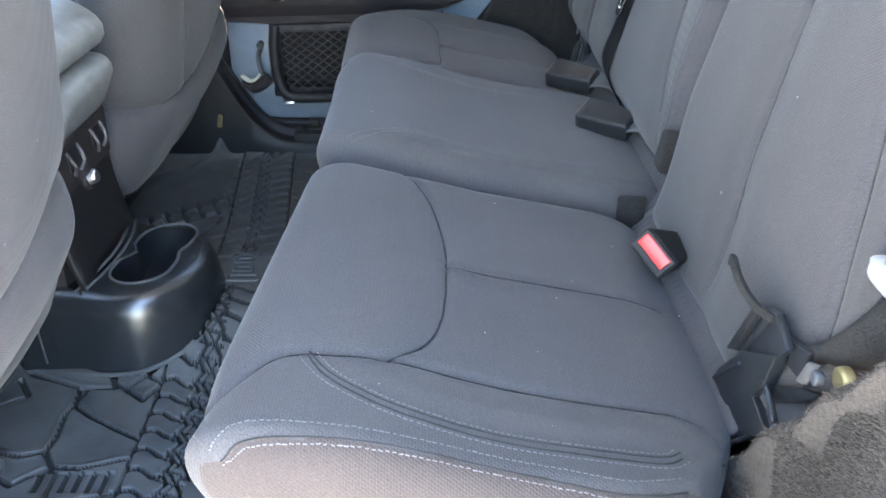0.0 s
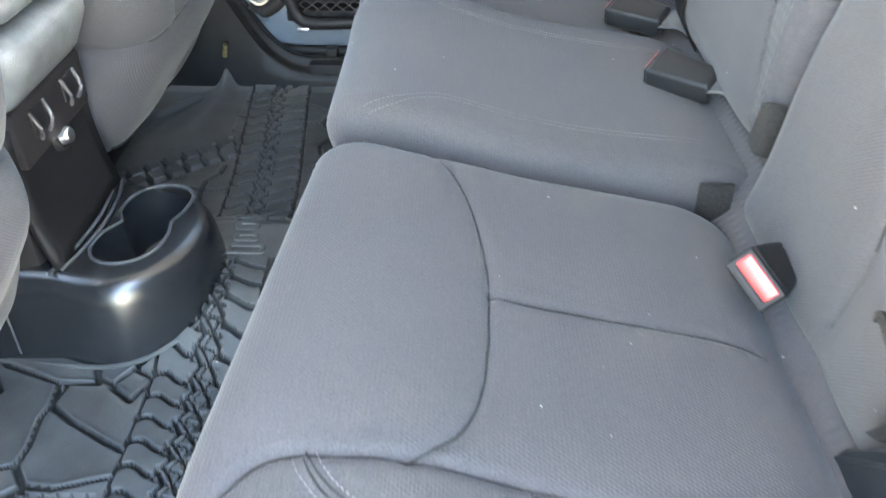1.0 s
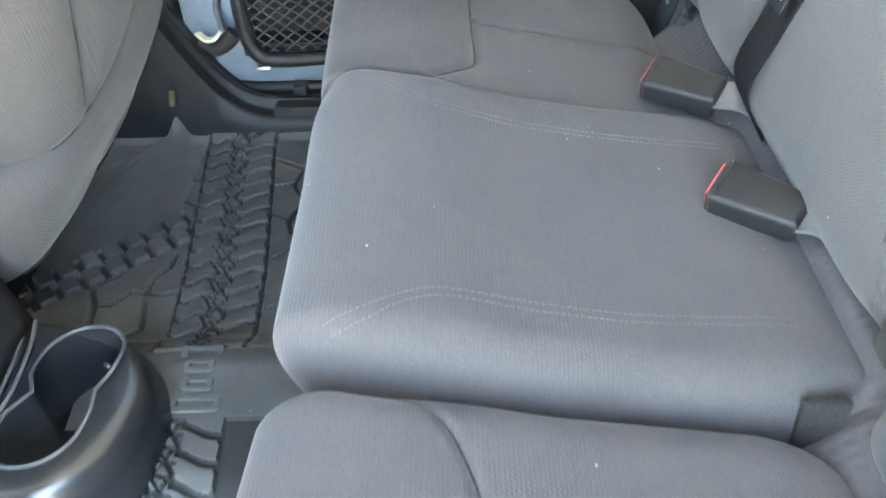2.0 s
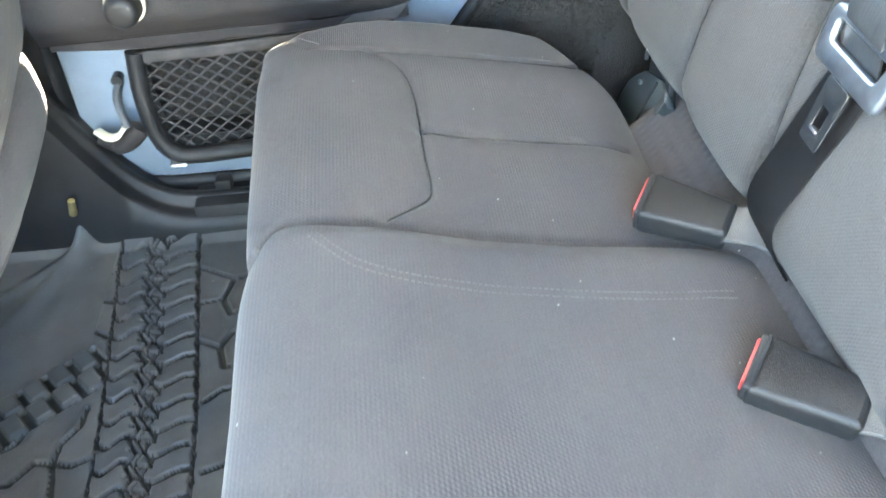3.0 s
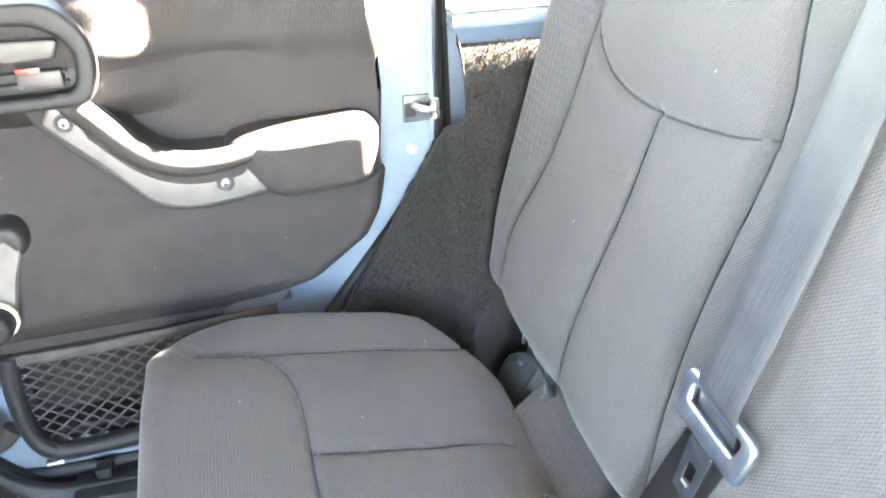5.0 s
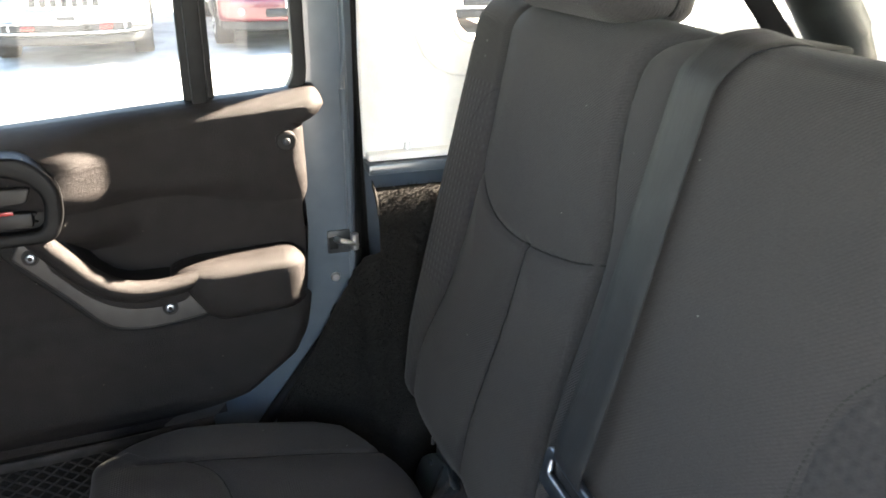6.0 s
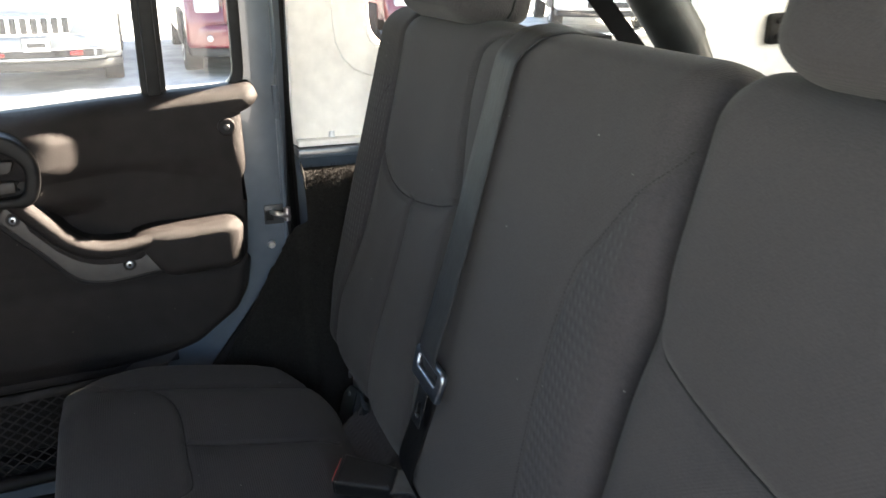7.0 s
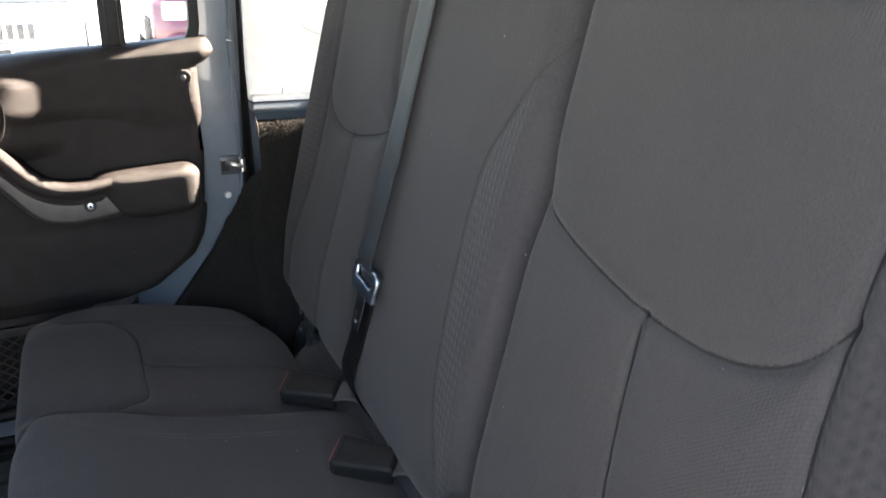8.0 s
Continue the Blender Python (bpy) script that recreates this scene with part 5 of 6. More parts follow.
part("cover_neck", slab3([(0.264, 0.633, 0.336), (0.264, 0.609, 0.404), (0.264, 0.584, 0.414), (0.264, 0.555, 0.400), (0.264, 0.585, 0.360)], (0.008, 0.002, 0), 0.002), SATIN, hg)
part("pivot", rod((0.272, 0.576, 0.384), (0.280, 0.575, 0.386), 0.005, n=16, bevel=0.002), SATIN, hg)
part("bush_band", slab3([(0.268, 0.541, 0.383), (0.268, 0.531, 0.408), (0.268, 0.513, 0.417), (0.268, 0.526, 0.390)], (0.004, 0.002, 0), 0.0015), WEB_GREY, hg, "grey band")
part("pivot_bush", rod((0.274, 0.498, 0.416), (0.284, 0.498, 0.417), 0.0105, n=20, bevel=0.003), BRASS, hg, "yellow plated bush")
part("bush_hub", rod((0.263, 0.510, 0.410), (0.270, 0.510, 0.410), 0.006, n=14, bevel=0.002), DARK_METAL, hg)
part("bracket_arm", slab3([(0.274, 0.612, 0.312), (0.272, 0.575, 0.352), (0.272, 0.546, 0.373), (0.272, 0.512, 0.394), (0.274, 0.520, 0.380), (0.274, 0.545, 0.358), (0.276, 0.585, 0.325)], (0.008, 0, 0), 0.002), GLOSS_PLASTIC, hg)
part("hinge_bed", box(0.292, 0.36, 0.50, 0.70, 0.16, 0.262, 0.008), SEAL, hg)
part("lock_rod", tube(smooth_path([(0.268, 0.586, 0.351), (0.266, 0.565, 0.345), (0.264, 0.545, 0.338), (0.260, 0.536, 0.342)], 4), 0.0030, 8), GLOSS_PLASTIC, hg, "bent black lock rod")
part("rod_knob", rod((0.268, 0.590, 0.349), (0.268, 0.581, 0.349), 0.005, n=12), SEAL, hg)
part("spring", tube([(0.256, 0.610, 0.243), (0.255, 0.594, 0.254), (0.254, 0.578, 0.270)], 0.003, 6), BRASS, hg, "bright plated spring end")
cf = part("cloth_edge", tube(smooth_path([(0.266, 0.694, 0.398), (0.262, 0.682, 0.408), (0.258, 0.655, 0.406), (0.257, 0.630, 0.405), (0.258, 0.605, 0.406), (0.264, 0.585, 0.408)], 5), 0, 10, flat=(0.0036, 0.003), up=(-1, 0, 0.3)), CARPET, hg, "fuzzy carpet flap edge")
part("carpet_edge", tube(smooth_path([(0.284, 0.552, 0.400), (0.288, 0.535, 0.414), (0.298, 0.514, 0.436), (0.312, 0.498, 0.462), (0.330, 0.492, 0.500), (0.38, 0.49, 0.62), (0.42, 0.49, 0.80)], 6), [0.008] * 6 + [0.010 + 0.016 * min(1, k / 12) for k in range(31)], 14), CARPET, hg, "dark pile carpet of the seat back")
sl = thing("strap_loop", (0.345, 0.52, 0.47), "pale grey belt guide on the seat back edge", "belt guide")
part("loop", tube(smooth_path([(0.292, 0.520, 0.496), (0.290, 0.512, 0.495), (0.294, 0.502, 0.490), (0.306, 0.494, 0.482)], 6), 0, 14, flat=(0.008, 0.006), up=(0, 1, 0)), PALE_PLASTIC, sl, "pale grey plastic")

# child-seat anchor and plastic pivot cover at the far corner
an = thing("seat_hinge_bracket", (0.29, 1.72, 0.22), "smoky plastic hinge cover with a wire ring by the far seat", "hinge bracket")
flat = lambda pts, x=0.285: [(x, y, z) for y, z in pts]
part("hinge_cover", slab3(flat([(1.690, 0.330), (1.702, 0.324), (1.730, 0.303), (1.752, 0.284), (1.778, 0.250), (1.797, 0.216), (1.750, 0.205), (1.705, 0.225), (1.655, 0.255), (1.612, 0.325), (1.640, 0.345)]), (0.014, 0.003, -0.006), 0.004), SMOKE, an, "smoky grey plastic")
part("cover_boss", rod((0.281, 1.700, 0.310), (0.288, 1.702, 0.309), 0.0045, n=16, bevel=0.002), SMOKE, an)
part("hinge_arm", slab3(flat([(1.700, 0.318), (1.697, 0.346), (1.690, 0.352), (1.672, 0.366), (1.630, 0.372), (1.625, 0.325)], 0.290), (0.010, 0.002, -0.003), 0.003), SATIN, an, "dark steel arm")
part("cover_groove", tube(flat([(1.649, 0.336), (1.678, 0.292), (1.704, 0.250)], 0.2846), 0.0016, 6), SEAL, an)
part("ring", tube(smooth_path(flat([(1.699, 0.340), (1.698, 0.350), (1.692, 0.357), (1.674, 0.368), (1.664, 0.374)], 0.286), 4), 0.0024, 8), STEEL, an, "thin steel wire ring")
part("pale_strip", tube(flat([(1.616, 0.336), (1.640, 0.305), (1.666, 0.270)], 0.2835), 0, 8, flat=(0.0065, 0.0015), up=(-1, 0, 0.4)), WEB_GREY, an)

# ---------------------------------------------------------------- front seats and console


def front_seat(y0, name_label, inner):
    s = thing("front_seat", (-0.55, y0 + 0.24, 0.13), name_label, "front seat", "front seats")
    W = 0.485
    def place(p):
        v, n = p[:, 0], p[:, 2] - 0.15
        z = 0.130 + v * 0.965
        rear = -0.525 + 0.085 * sstep(0.0, 0.20, v) + 0.10 * np.maximum(v - 0.16, 0) + 0.02 * np.sin(np.pi * p[:, 1] / W)
        x = rear + n
        k = p[:, 1] / W
        k = k if inner > 0 else 1 - k
        y = y0 + p[:, 1] - inner * 0.055 * sstep(0.02, 0.20, v) * sstep(0.4, 1.0, k)
        return np.stack([x, y, z], -1)
    pd = Pad(0.82, W, 0.15, (0.05, 0.075, 0.06), 0.006,
             [(curve2([(0.185, -0.10), (0.180, 0.03), (0.186, 0.10), (0.205, 0.20), (0.240, 0.32), (0.262, 0.42), (0.27, 0.60)]), 0.010, 0.008),
              (curve2([(0.19, 0.10), (0.30, 0.115), (0.50, 0.125), (0.75, 0.13)]), 0.005, 0.006),
              (curve2([(0.005, 0.20), (0.05, 0.26), (0.10, 0.36), (0.15, 0.47)]), 0.003, 0.02)], place, puff=0.010)
    for path, rr in (([(0.180, 0.03), (0.186, 0.10), (0.205, 0.20), (0.240, 0.32), (0.262, 0.42)], 0.0016), ([(0.19, 0.10), (0.30, 0.115), (0.50, 0.125), (0.70, 0.13)], 0.0012)):
        seam_line(pd, curve2(path), s, rr)
    def reg(u, v):
        zc = np.interp(v, [0, 0.1, 0.2, 0.32, 0.42], [0.182, 0.186, 0.205, 0.24, 0.262])
        return np.where(u < zc, 0, np.where(v < 0.11, 1, 2))
    pd.emit([("backrest", CLOTH, "grey cloth back with a lower pouch"), ("side_panel", CLOTH_SIDE, ""), ("back_panel", CLOTH, "")], reg, s)
    cu = Pad(0.46, 0.46, 0.14, (0.05, 0.05, 0.05), 0.02, [], lambda p: np.stack([-1.02 + p[:, 0], y0 + 0.012 + p[:, 1], 0.12 + p[:, 2]], -1))
    cu.whole("seat_cushion", CLOTH, s)
    for dy in (0.05, W - 0.05):
        part("seat_rail", box(-1.1, -0.72, y0 + dy - 0.02, y0 + dy + 0.02, -0.01, 0.12, 0.005), SEAL, s)
    part("piping", tube([pd.surface(0.006, 0.02 + 0.03 * i) + Vector((0.002, 0, 0)) for i in range(15)], 0.002, 6), SEAM_DARK, s)
    return s


front_seat(1.318, "dark grey cloth front passenger seat seen from behind", -0.3)
front_seat(MIR - 1.318 - 0.485, "dark grey cloth driver seat seen from behind", 1.0)
anchor_bolt = thing("seat_rail_bolt", (-0.46, 1.86, 0.1), "bright seat belt anchor bolt low on the pillar", "bolt")
part("bolt", rod((-0.486, 1.845, 0.085), (-0.480, 1.840, 0.112), 0.006, 0.005, 10), BRASS, anchor_bolt)
sf = thing("floor_bolt", (-0.56, 0.83, 0.02), "dark steel floor bolt beside the mat", "bolt")
part("foot", rod((-0.60, 0.83, 0.012), (-0.545, 0.83, 0.020), 0.014, 0.012, 14, bevel=0.003), DARK_METAL, sf)
part("foot_cap", rod((-0.548, 0.83, 0.020), (-0.54, 0.83, 0.021), 0.008, n=12), METAL, sf)


def console():
    c = thing("centre_console", (-0.5, C, 0.0), "satin black centre console with twin cup holders at its rear", "centre console")
    K = 1.180
    def top_outline(g):
        return [(-0.515, K - 0.120 - g), (-0.45, K - 0.134 - g), (-0.405, K - 0.122 - g), (-0.362 + g, K - 0.075 - g * 0.7), (-0.346 + g, K - 0.01), (-0.358 + g, K + 0.045), (-0.388 + g, K + 0.080 + g * 0.7), (-0.44, K + 0.100 + g), (-0.515, K + 0.118 + g)]
    def loop(pts, z, back=-0.60):
        q = smooth_path([(x, y, 0) for x, y in pts], 6)
        return [(back, pts[0][1], z)] + [(p.x, p.y, z) for p in q] + [(back, pts[-1][1], z)]
    rings = [loop(top_outline(0.022), -0.01), loop(top_outline(0.020), 0.02), loop(top_outline(0.013), 0.07), loop(top_outline(0.008), 0.098), loop(top_outline(0.004), 0.111), loop(top_outline(-0.002), 0.121), loop(top_outline(-0.009), 0.127), loop(top_outline(-0.017), 0.130)]
    # opening for two cups: two overlapping rounds with a pinch between
    h = []
    for k in range(48):
        a = 2 * math.pi * k / 48
        hy = 0.094 * math.sin(a)
        lobe = math.sqrt(max(0.0, 0.044 ** 2 - max(0.0, abs(hy) - 0.050) ** 2)) if abs(hy) > 0.05 else 0.044
        waist = 1 - 0.34 * math.exp(-(hy / 0.016) ** 2)
        sx = math.copysign(1, math.cos(a)) if abs(math.cos(a)) > 1e-6 else 0
        h.append((-0.432 + 0.12 * hy + sx * lobe * (waist if sx < 0 else 0.5 + 0.5 * waist), K + hy))
    b = bmesh.new()
    vr = [[b.verts.new(p) for p in r] for r in rings]
    for r0, r1 in zip(vr, vr[1:]):
        for i in range(len(r0)):
            j = (i + 1) % len(r0)
            b.faces.new((r0[i], r0[j], r1[j], r1[i]))
    hv = [b.verts.new((x, y, 0.130)) for x, y in h]
    es = [b.edges.get((vr[-1][i - 1], vr[-1][i])) for i in range(len(vr[-1]))] + [b.edges.new((hv[i - 1], hv[i])) for i in range(len(hv))]
    bmesh.ops.triangle_fill(b, use_beauty=True, edges=es)
    lip = [b.verts.new((x, y, 0.126)) for x, y in h]
    low = [b.verts.new((-0.432 + (x + 0.432) * 0.86, K + (y - K) * 0.9, 0.045)) for x, y in h]
    for r0, r1 in ((hv, lip), (lip, low)):
        for i in range(len(h)):
            j = (i + 1) % len(h)
            b.faces.new((r0[i], r0[j], r1[j], r1[i]))
    b.faces.new(low)
    shell = part("cup_holder_shell", b, GLOSS_PLASTIC, c, "satin black cup holder moulding", angle=50)
    part("cup_rim", tube([(x, y, 0.1315) for x, y in h + h[:1]], 0.0022, 6), DARK_METAL, shell)
    for hx, hy in ((-0.415, K + 0.055), (-0.425, K - 0.06)):
        Pad(0.014, 0.014, 0.022, (0.006, 0.006, 0.008), 0.003, [], lambda p, hx=hx, hy=hy: np.stack([hx + p[:, 0], hy + p[:, 1], 0.085 + p[:, 2]], -1), puff=0).whole("cup_tab", GLOSS_PLASTIC, shell)
    for k, dx in enumerate((0.0, 0.012)):
        part("trim_line", tube(smooth_path([(-0.512 + dx, K - 0.118 + dx * 0.8, 0.131), (-0.500 + dx, K - 0.06, 0.1325), (-0.494 + dx, K, 0.133), (-0.498 + dx, K + 0.06, 0.1325), (-0.508 + dx, K + 0.116 - dx * 0.8, 0.131)], 5), 0.0024, 6), DARK_METAL, shell)
    # riser
    v, f = sheet(lambda a, t: (-0.508 - 0.018 * math.sin(a * math.pi) * 0.6 - 0.016 * a, K - 0.108 + 0.216 * t, 0.128 + 0.19 * a), [i / 10 for i in range(11)], [j / 10 for j in range(11)])
    ob = raw("riser", v, f, PLASTIC, c, "plain black rear face")
    ob.modifiers.new("thickness", "SOLIDIFY").thickness = 0.01
    part("box", box(-1.1, -0.525, K - 0.105, K + 0.105, 0.0, 0.36, 0.02), PLASTIC, c)
    part("side_seam", tube([(-0.566, K - 0.1445, 0.115), (-0.560, K - 0.152, 0.03)], 0.0014, 5), DARK_METAL, c)
    # overhanging bin with vents
    bn = Pad(0.60, 0.215, 0.105, (0.05, 0.03, 0.035), 0.007, [([(-0.3, 0.055), (0.9, 0.055)], 0.0, 0.01)],
             lambda p: np.stack([-0.462 - p[:, 0] - 0.05 * (0.105 - p[:, 2]) / 0.105, K - 0.1075 + p[:, 1], 0.318 + p[:, 2]], -1), puff=0)
    bn.whole("bin", VINYL, c, "grey vinyl console bin")
    ld = Pad(0.60, 0.212, 0.072, (0.06, 0.035, 0.036), 0.007, [], lambda p: np.stack([-0.476 - p[:, 0], K - 0.106 + p[:, 1], 0.421 + p[:, 2] + 0.05 * sstep(0, 0.2, p[:, 0])], -1), puff=0)
    ld.whole("armrest_lid", VINYL, c, "padded grey vinyl lid")
    vp = part("vent_panel", plate(rpoly([(K - 0.095, 0.262), (K + 0.095, 0.262), (K + 0.100, 0.335), (K - 0.100, 0.335)], 0.008), [], -0.54, -0.508, "x", bevel=0.004), DOOR_PLASTIC, c, "dark grey vent panel")
    for dy in (-0.045, 0.045):
        for k in (0, 1):
            part("vent_clip", tube(smooth_path([(-0.506, K + dy - 0.018 + 0.036 * k, 0.322), (-0.498, K + dy - 0.016 + 0.032 * k, 0.300), (-0.503, K + dy - 0.010 + 0.02 * k, 0.285)], 3), 0.0028, 6), GREY_PLASTIC, vp)
        part("vent_slot", box(-0.509, -0.5055, K + dy - 0.016, K + dy + 0.016, 0.290, 0.322, 0.001), SEAL, vp)
    part("hook", rod((-0.522, K + 0.008, 0.252), (-0.500, K + 0.008, 0.258), 0.013, 0.010, 16, bevel=0.004), METAL, c, "bright round socket cover")
    part("hook_ring", rod((-0.524, K + 0.008, 0.252), (-0.512, K + 0.008, 0.255), 0.018, n=18, bevel=0.003), SEAL, c)


console()

# ---------------------------------------------------------------- rubber floor mat


STEP = 0.0362        # spacing of the tread lugs


def mat_z(x, y):
    x, y = np.asarray(x, float), np.asarray(y, float)
    hump = 0.062 * sstep(0.20, 0.07, abs(y - 1.20)) * (sstep(-0.62, -0.30, x) * 0.6 + 0.4)
    # creases that fan out from the pillar's foot
    d = np.maximum(0.0, 1.868 - y)
    live = np.maximum(0.0, 1 - d / 0.27)
    fold = 0.0
    for a, h in ((-0.95, 0.010), (-0.48, 0.012), (-0.10, 0.009), (0.14, 0.006)):
        fold = fold + h * live ** 0.8 * np.exp(-((x + 0.492 - a * d) / (0.013 + 0.05 * d)) ** 2) * sstep(0.0, 0.05, live)
    fold = fold * (1 + 0.12 * np.sin(x * 71 + 1.3) * np.sin(y * 53))
    rim = 0.010 * sstep(1.845, 1.872, y) + 0.010 * sstep(0.50, 0.478, y)
    return -0.004 + hump + fold + rim


def strip_x(y):
    """Middle of the tread strip."""
    return np.interp(y, [0.50, 1.10, 1.33, 1.51, 1.84], [-0.322, -0.332, -0.342, -0.351, -0.386])


def groove(dist, width):
    """1 in the bottom of a groove, 0 outside it."""
    return sstep(width, width * 0.62, dist)


CRACKS_FAR = [
    [(-0.399, 1.469), (-0.425, 1.458), (-0.449, 1.463), (-0.446, 1.490), (-0.428, 1.515), (-0.426, 1.545)],
    [(-0.449, 1.463), (-0.437, 1.392), (-0.462, 1.362), (-0.470, 1.315)], [(-0.462, 1.350), (-0.405, 1.356)],
    [(-0.449, 1.463), (-0.470, 1.468), (-0.492, 1.440), (-0.514, 1.440), (-0.507, 1.392), (-0.490, 1.369), (-0.495, 1.32)],
    [(-0.514, 1.440), (-0.530, 1.480), (-0.500, 1.500), (-0.492, 1.522)], [(-0.530, 1.480), (-0.565, 1.470), (-0.60, 1.478)],
    [(-0.281, 1.535), (-0.262, 1.550), (-0.20, 1.557)], [(-0.272, 1.430), (-0.243, 1.438), (-0.20, 1.46)], [(-0.262, 1.350), (-0.20, 1.345)],
    [(-0.300, 1.640), (-0.270, 1.625), (-0.255, 1.655), (-0.215, 1.65)], [(-0.270, 1.625), (-0.262, 1.590), (-0.225, 1.585)],
    [(-0.310, 1.715), (-0.275, 1.720), (-0.262, 1.760), (-0.22, 1.765)], [(-0.275, 1.720), (-0.262, 1.690), (-0.22, 1.70)], [(-0.312, 1.79), (-0.262, 1.76)],
    [(-0.440, 1.800), (-0.470, 1.790), (-0.478, 1.755), (-0.432, 1.735)], [(-0.478, 1.755), (-0.480, 1.70), (-0.425, 1.665)]]
CRACKS_NEAR = [
    [(-0.620, 1.062), (-0.585, 1.030), (-0.513, 1.004), (-0.458, 1.003)], [(-0.489, 1.070), (-0.458, 1.003)],
    [(-0.475, 1.060), (-0.462, 1.012), (-0.440, 1.002), (-0.405, 1.040), (-0.400, 1.062)],
    [(-0.438, 0.996), (-0.410, 0.974), (-0.392, 1.014), (-0.412, 1.022)],
    [(-0.508, 1.000), (-0.504, 0.965), (-0.468, 0.938), (-0.396, 0.898)], [(-0.497, 0.998), (-0.508, 0.944), (-0.503, 0.900), (-0.507, 0.872), (-0.535, 0.862), (-0.60, 0.875)],
    [(-0.507, 0.872), (-0.488, 0.846), (-0.452, 0.842), (-0.386, 0.860)], [(-0.488, 0.846), (-0.525, 0.812), (-0.56, 0.83)],
    [(-0.60, 1.02), (-0.575, 0.985), (-0.625, 0.95)], [(-0.488, 0.846), (-0.475, 0.79), (-0.50, 0.75)], [(-0.395, 0.80), (-0.47, 0.775), (-0.475, 0.72), (-0.40, 0.69)]]


def mat_relief(x, y):
    """Height of the moulded pattern over the sheet."""
    far = y > 1.318
    s = x - strip_x(y)
    s = s / np.where(far & (s < 0), 0.053, 0.063)
    near = y < 1.196
    strip = (abs(s) < 1) & (far | near)
    turn = np.where(far, 1, -1)
    # wavy lugs either side of a zig-zag of small blocks
    t = np.clip(abs(s), 0, 1)
    left = 0.0074 * np.sin(2 * np.pi * np.clip((1 - t) / 0.85, 0, 1) + np.pi)
    right = 0.0074 * np.sin(np.pi * np.clip((t - 0.22) / 0.62, 0, 1.1) - np.pi / 2)
    wave = np.where(s < 0, left, right + 0.45 * STEP) * turn
    ph = (y - wave) / STEP
    lug = abs(ph - np.round(ph)) * STEP
    g_lug = np.where(t > 0.24, groove(lug, 0.0054), 0)
    tri = abs(((y / STEP) % 1) * 2 - 1) * 2 - 1
    saw = abs(((y / STEP + 0.45) % 1) * 2 - 1) * 2 - 1
    g_mid = np.maximum(groove(abs(s + 0.17 + 0.09 * tri) * 0.063, 0.0036), groove(abs(s - 0.17 + 0.09 * saw) * 0.063, 0.0036))
    g_mid = np.maximum(g_mid, groove(abs(s + 0.10 * tri) * 0.063, 0.0022))
    blk = abs((y / STEP * 2 + 0.9 * s) - np.round(y / STEP * 2 + 0.9 * s)) * STEP / 2
    g_mid = np.where(t < 0.30, np.maximum(g_mid, groove(blk, 0.0026)), 0)
    nub = abs(((y / STEP + 0.3) % 1) - 0.5) * STEP
    g_edge = groove(abs(abs(s) - 1) * 0.063, 0.0024 + 0.0018 * sstep(0.006, 0.003, nub))
    soft = np.where(far, 1.0, 1 - 0.45 * sstep(1.03, 1.12, y))
    h = np.where(strip, 0.0115 * soft * (1 - np.maximum(g_lug, g_mid)), 0.0)
    # tilted mud plates with cracks between them
    u, v = x.ravel(), y.ravel()
    for cracks, part_of in ((CRACKS_FAR, far), (CRACKS_NEAR, y < 1.09)):
        sel = part_of & ~strip
        k = np.nonzero(sel.ravel())[0]
        d = np.full(len(k), 9.0)
        for c in cracks:
            d = np.minimum(d, seg_dist(u[k], v[k], c))
        plates = 0.0090 + 0.0014 * np.sin(u[k] * 47 + 2 * v[k]) * np.sin(v[k] * 39)
        h.ravel()[k] = plates * (1 - groove(d, 0.0048)) + 0.0012 * sstep(0.013, 0.004, d)
    h = np.where(far | near, h * (1 - g_edge) - 0.001 * g_edge, 0.0060)
    # ladder of bars at the near end of the plates
    bars = (y < 0.836) & (x > -0.50) & (x < -0.402) & (y > 0.80)
    rung = abs((x / 0.0165) - np.round(x / 0.0165)) * 0.0165
    h = np.where(bars, 0.0055 * (1 - groove(rung, 0.0034)), h)
    # bare creased corner by the pillar
    bare = (y > 1.60 + 0.81 * (x + 0.405) + 0.070) & (x < -0.445) & far
    h = np.where(bare, 0.007, h)
    # two rows of square cleats along the corner
    along, across = -(x + 0.405) * 0.777 - (y - 1.600) * 0.63, -(x + 0.405) * 0.63 + (y - 1.600) * 0.777
    cl = (along > -0.02) & (along < 0.27) & far & (x < strip_x(y) - 0.056)
    for c0, sh in ((0.043, 0.0), (0.007, 0.010)):
        a = (along - sh) / 0.034
        a = abs(a - np.floor(a) - 0.5) * 0.034
        b = abs(across - c0)
        block = sstep(0.0135, 0.0105, a) * sstep(0.0175, 0.0140, b)
        h = np.where(cl & (b < 0.0185), 0.0005 + 0.0150 * block, h)
    return h


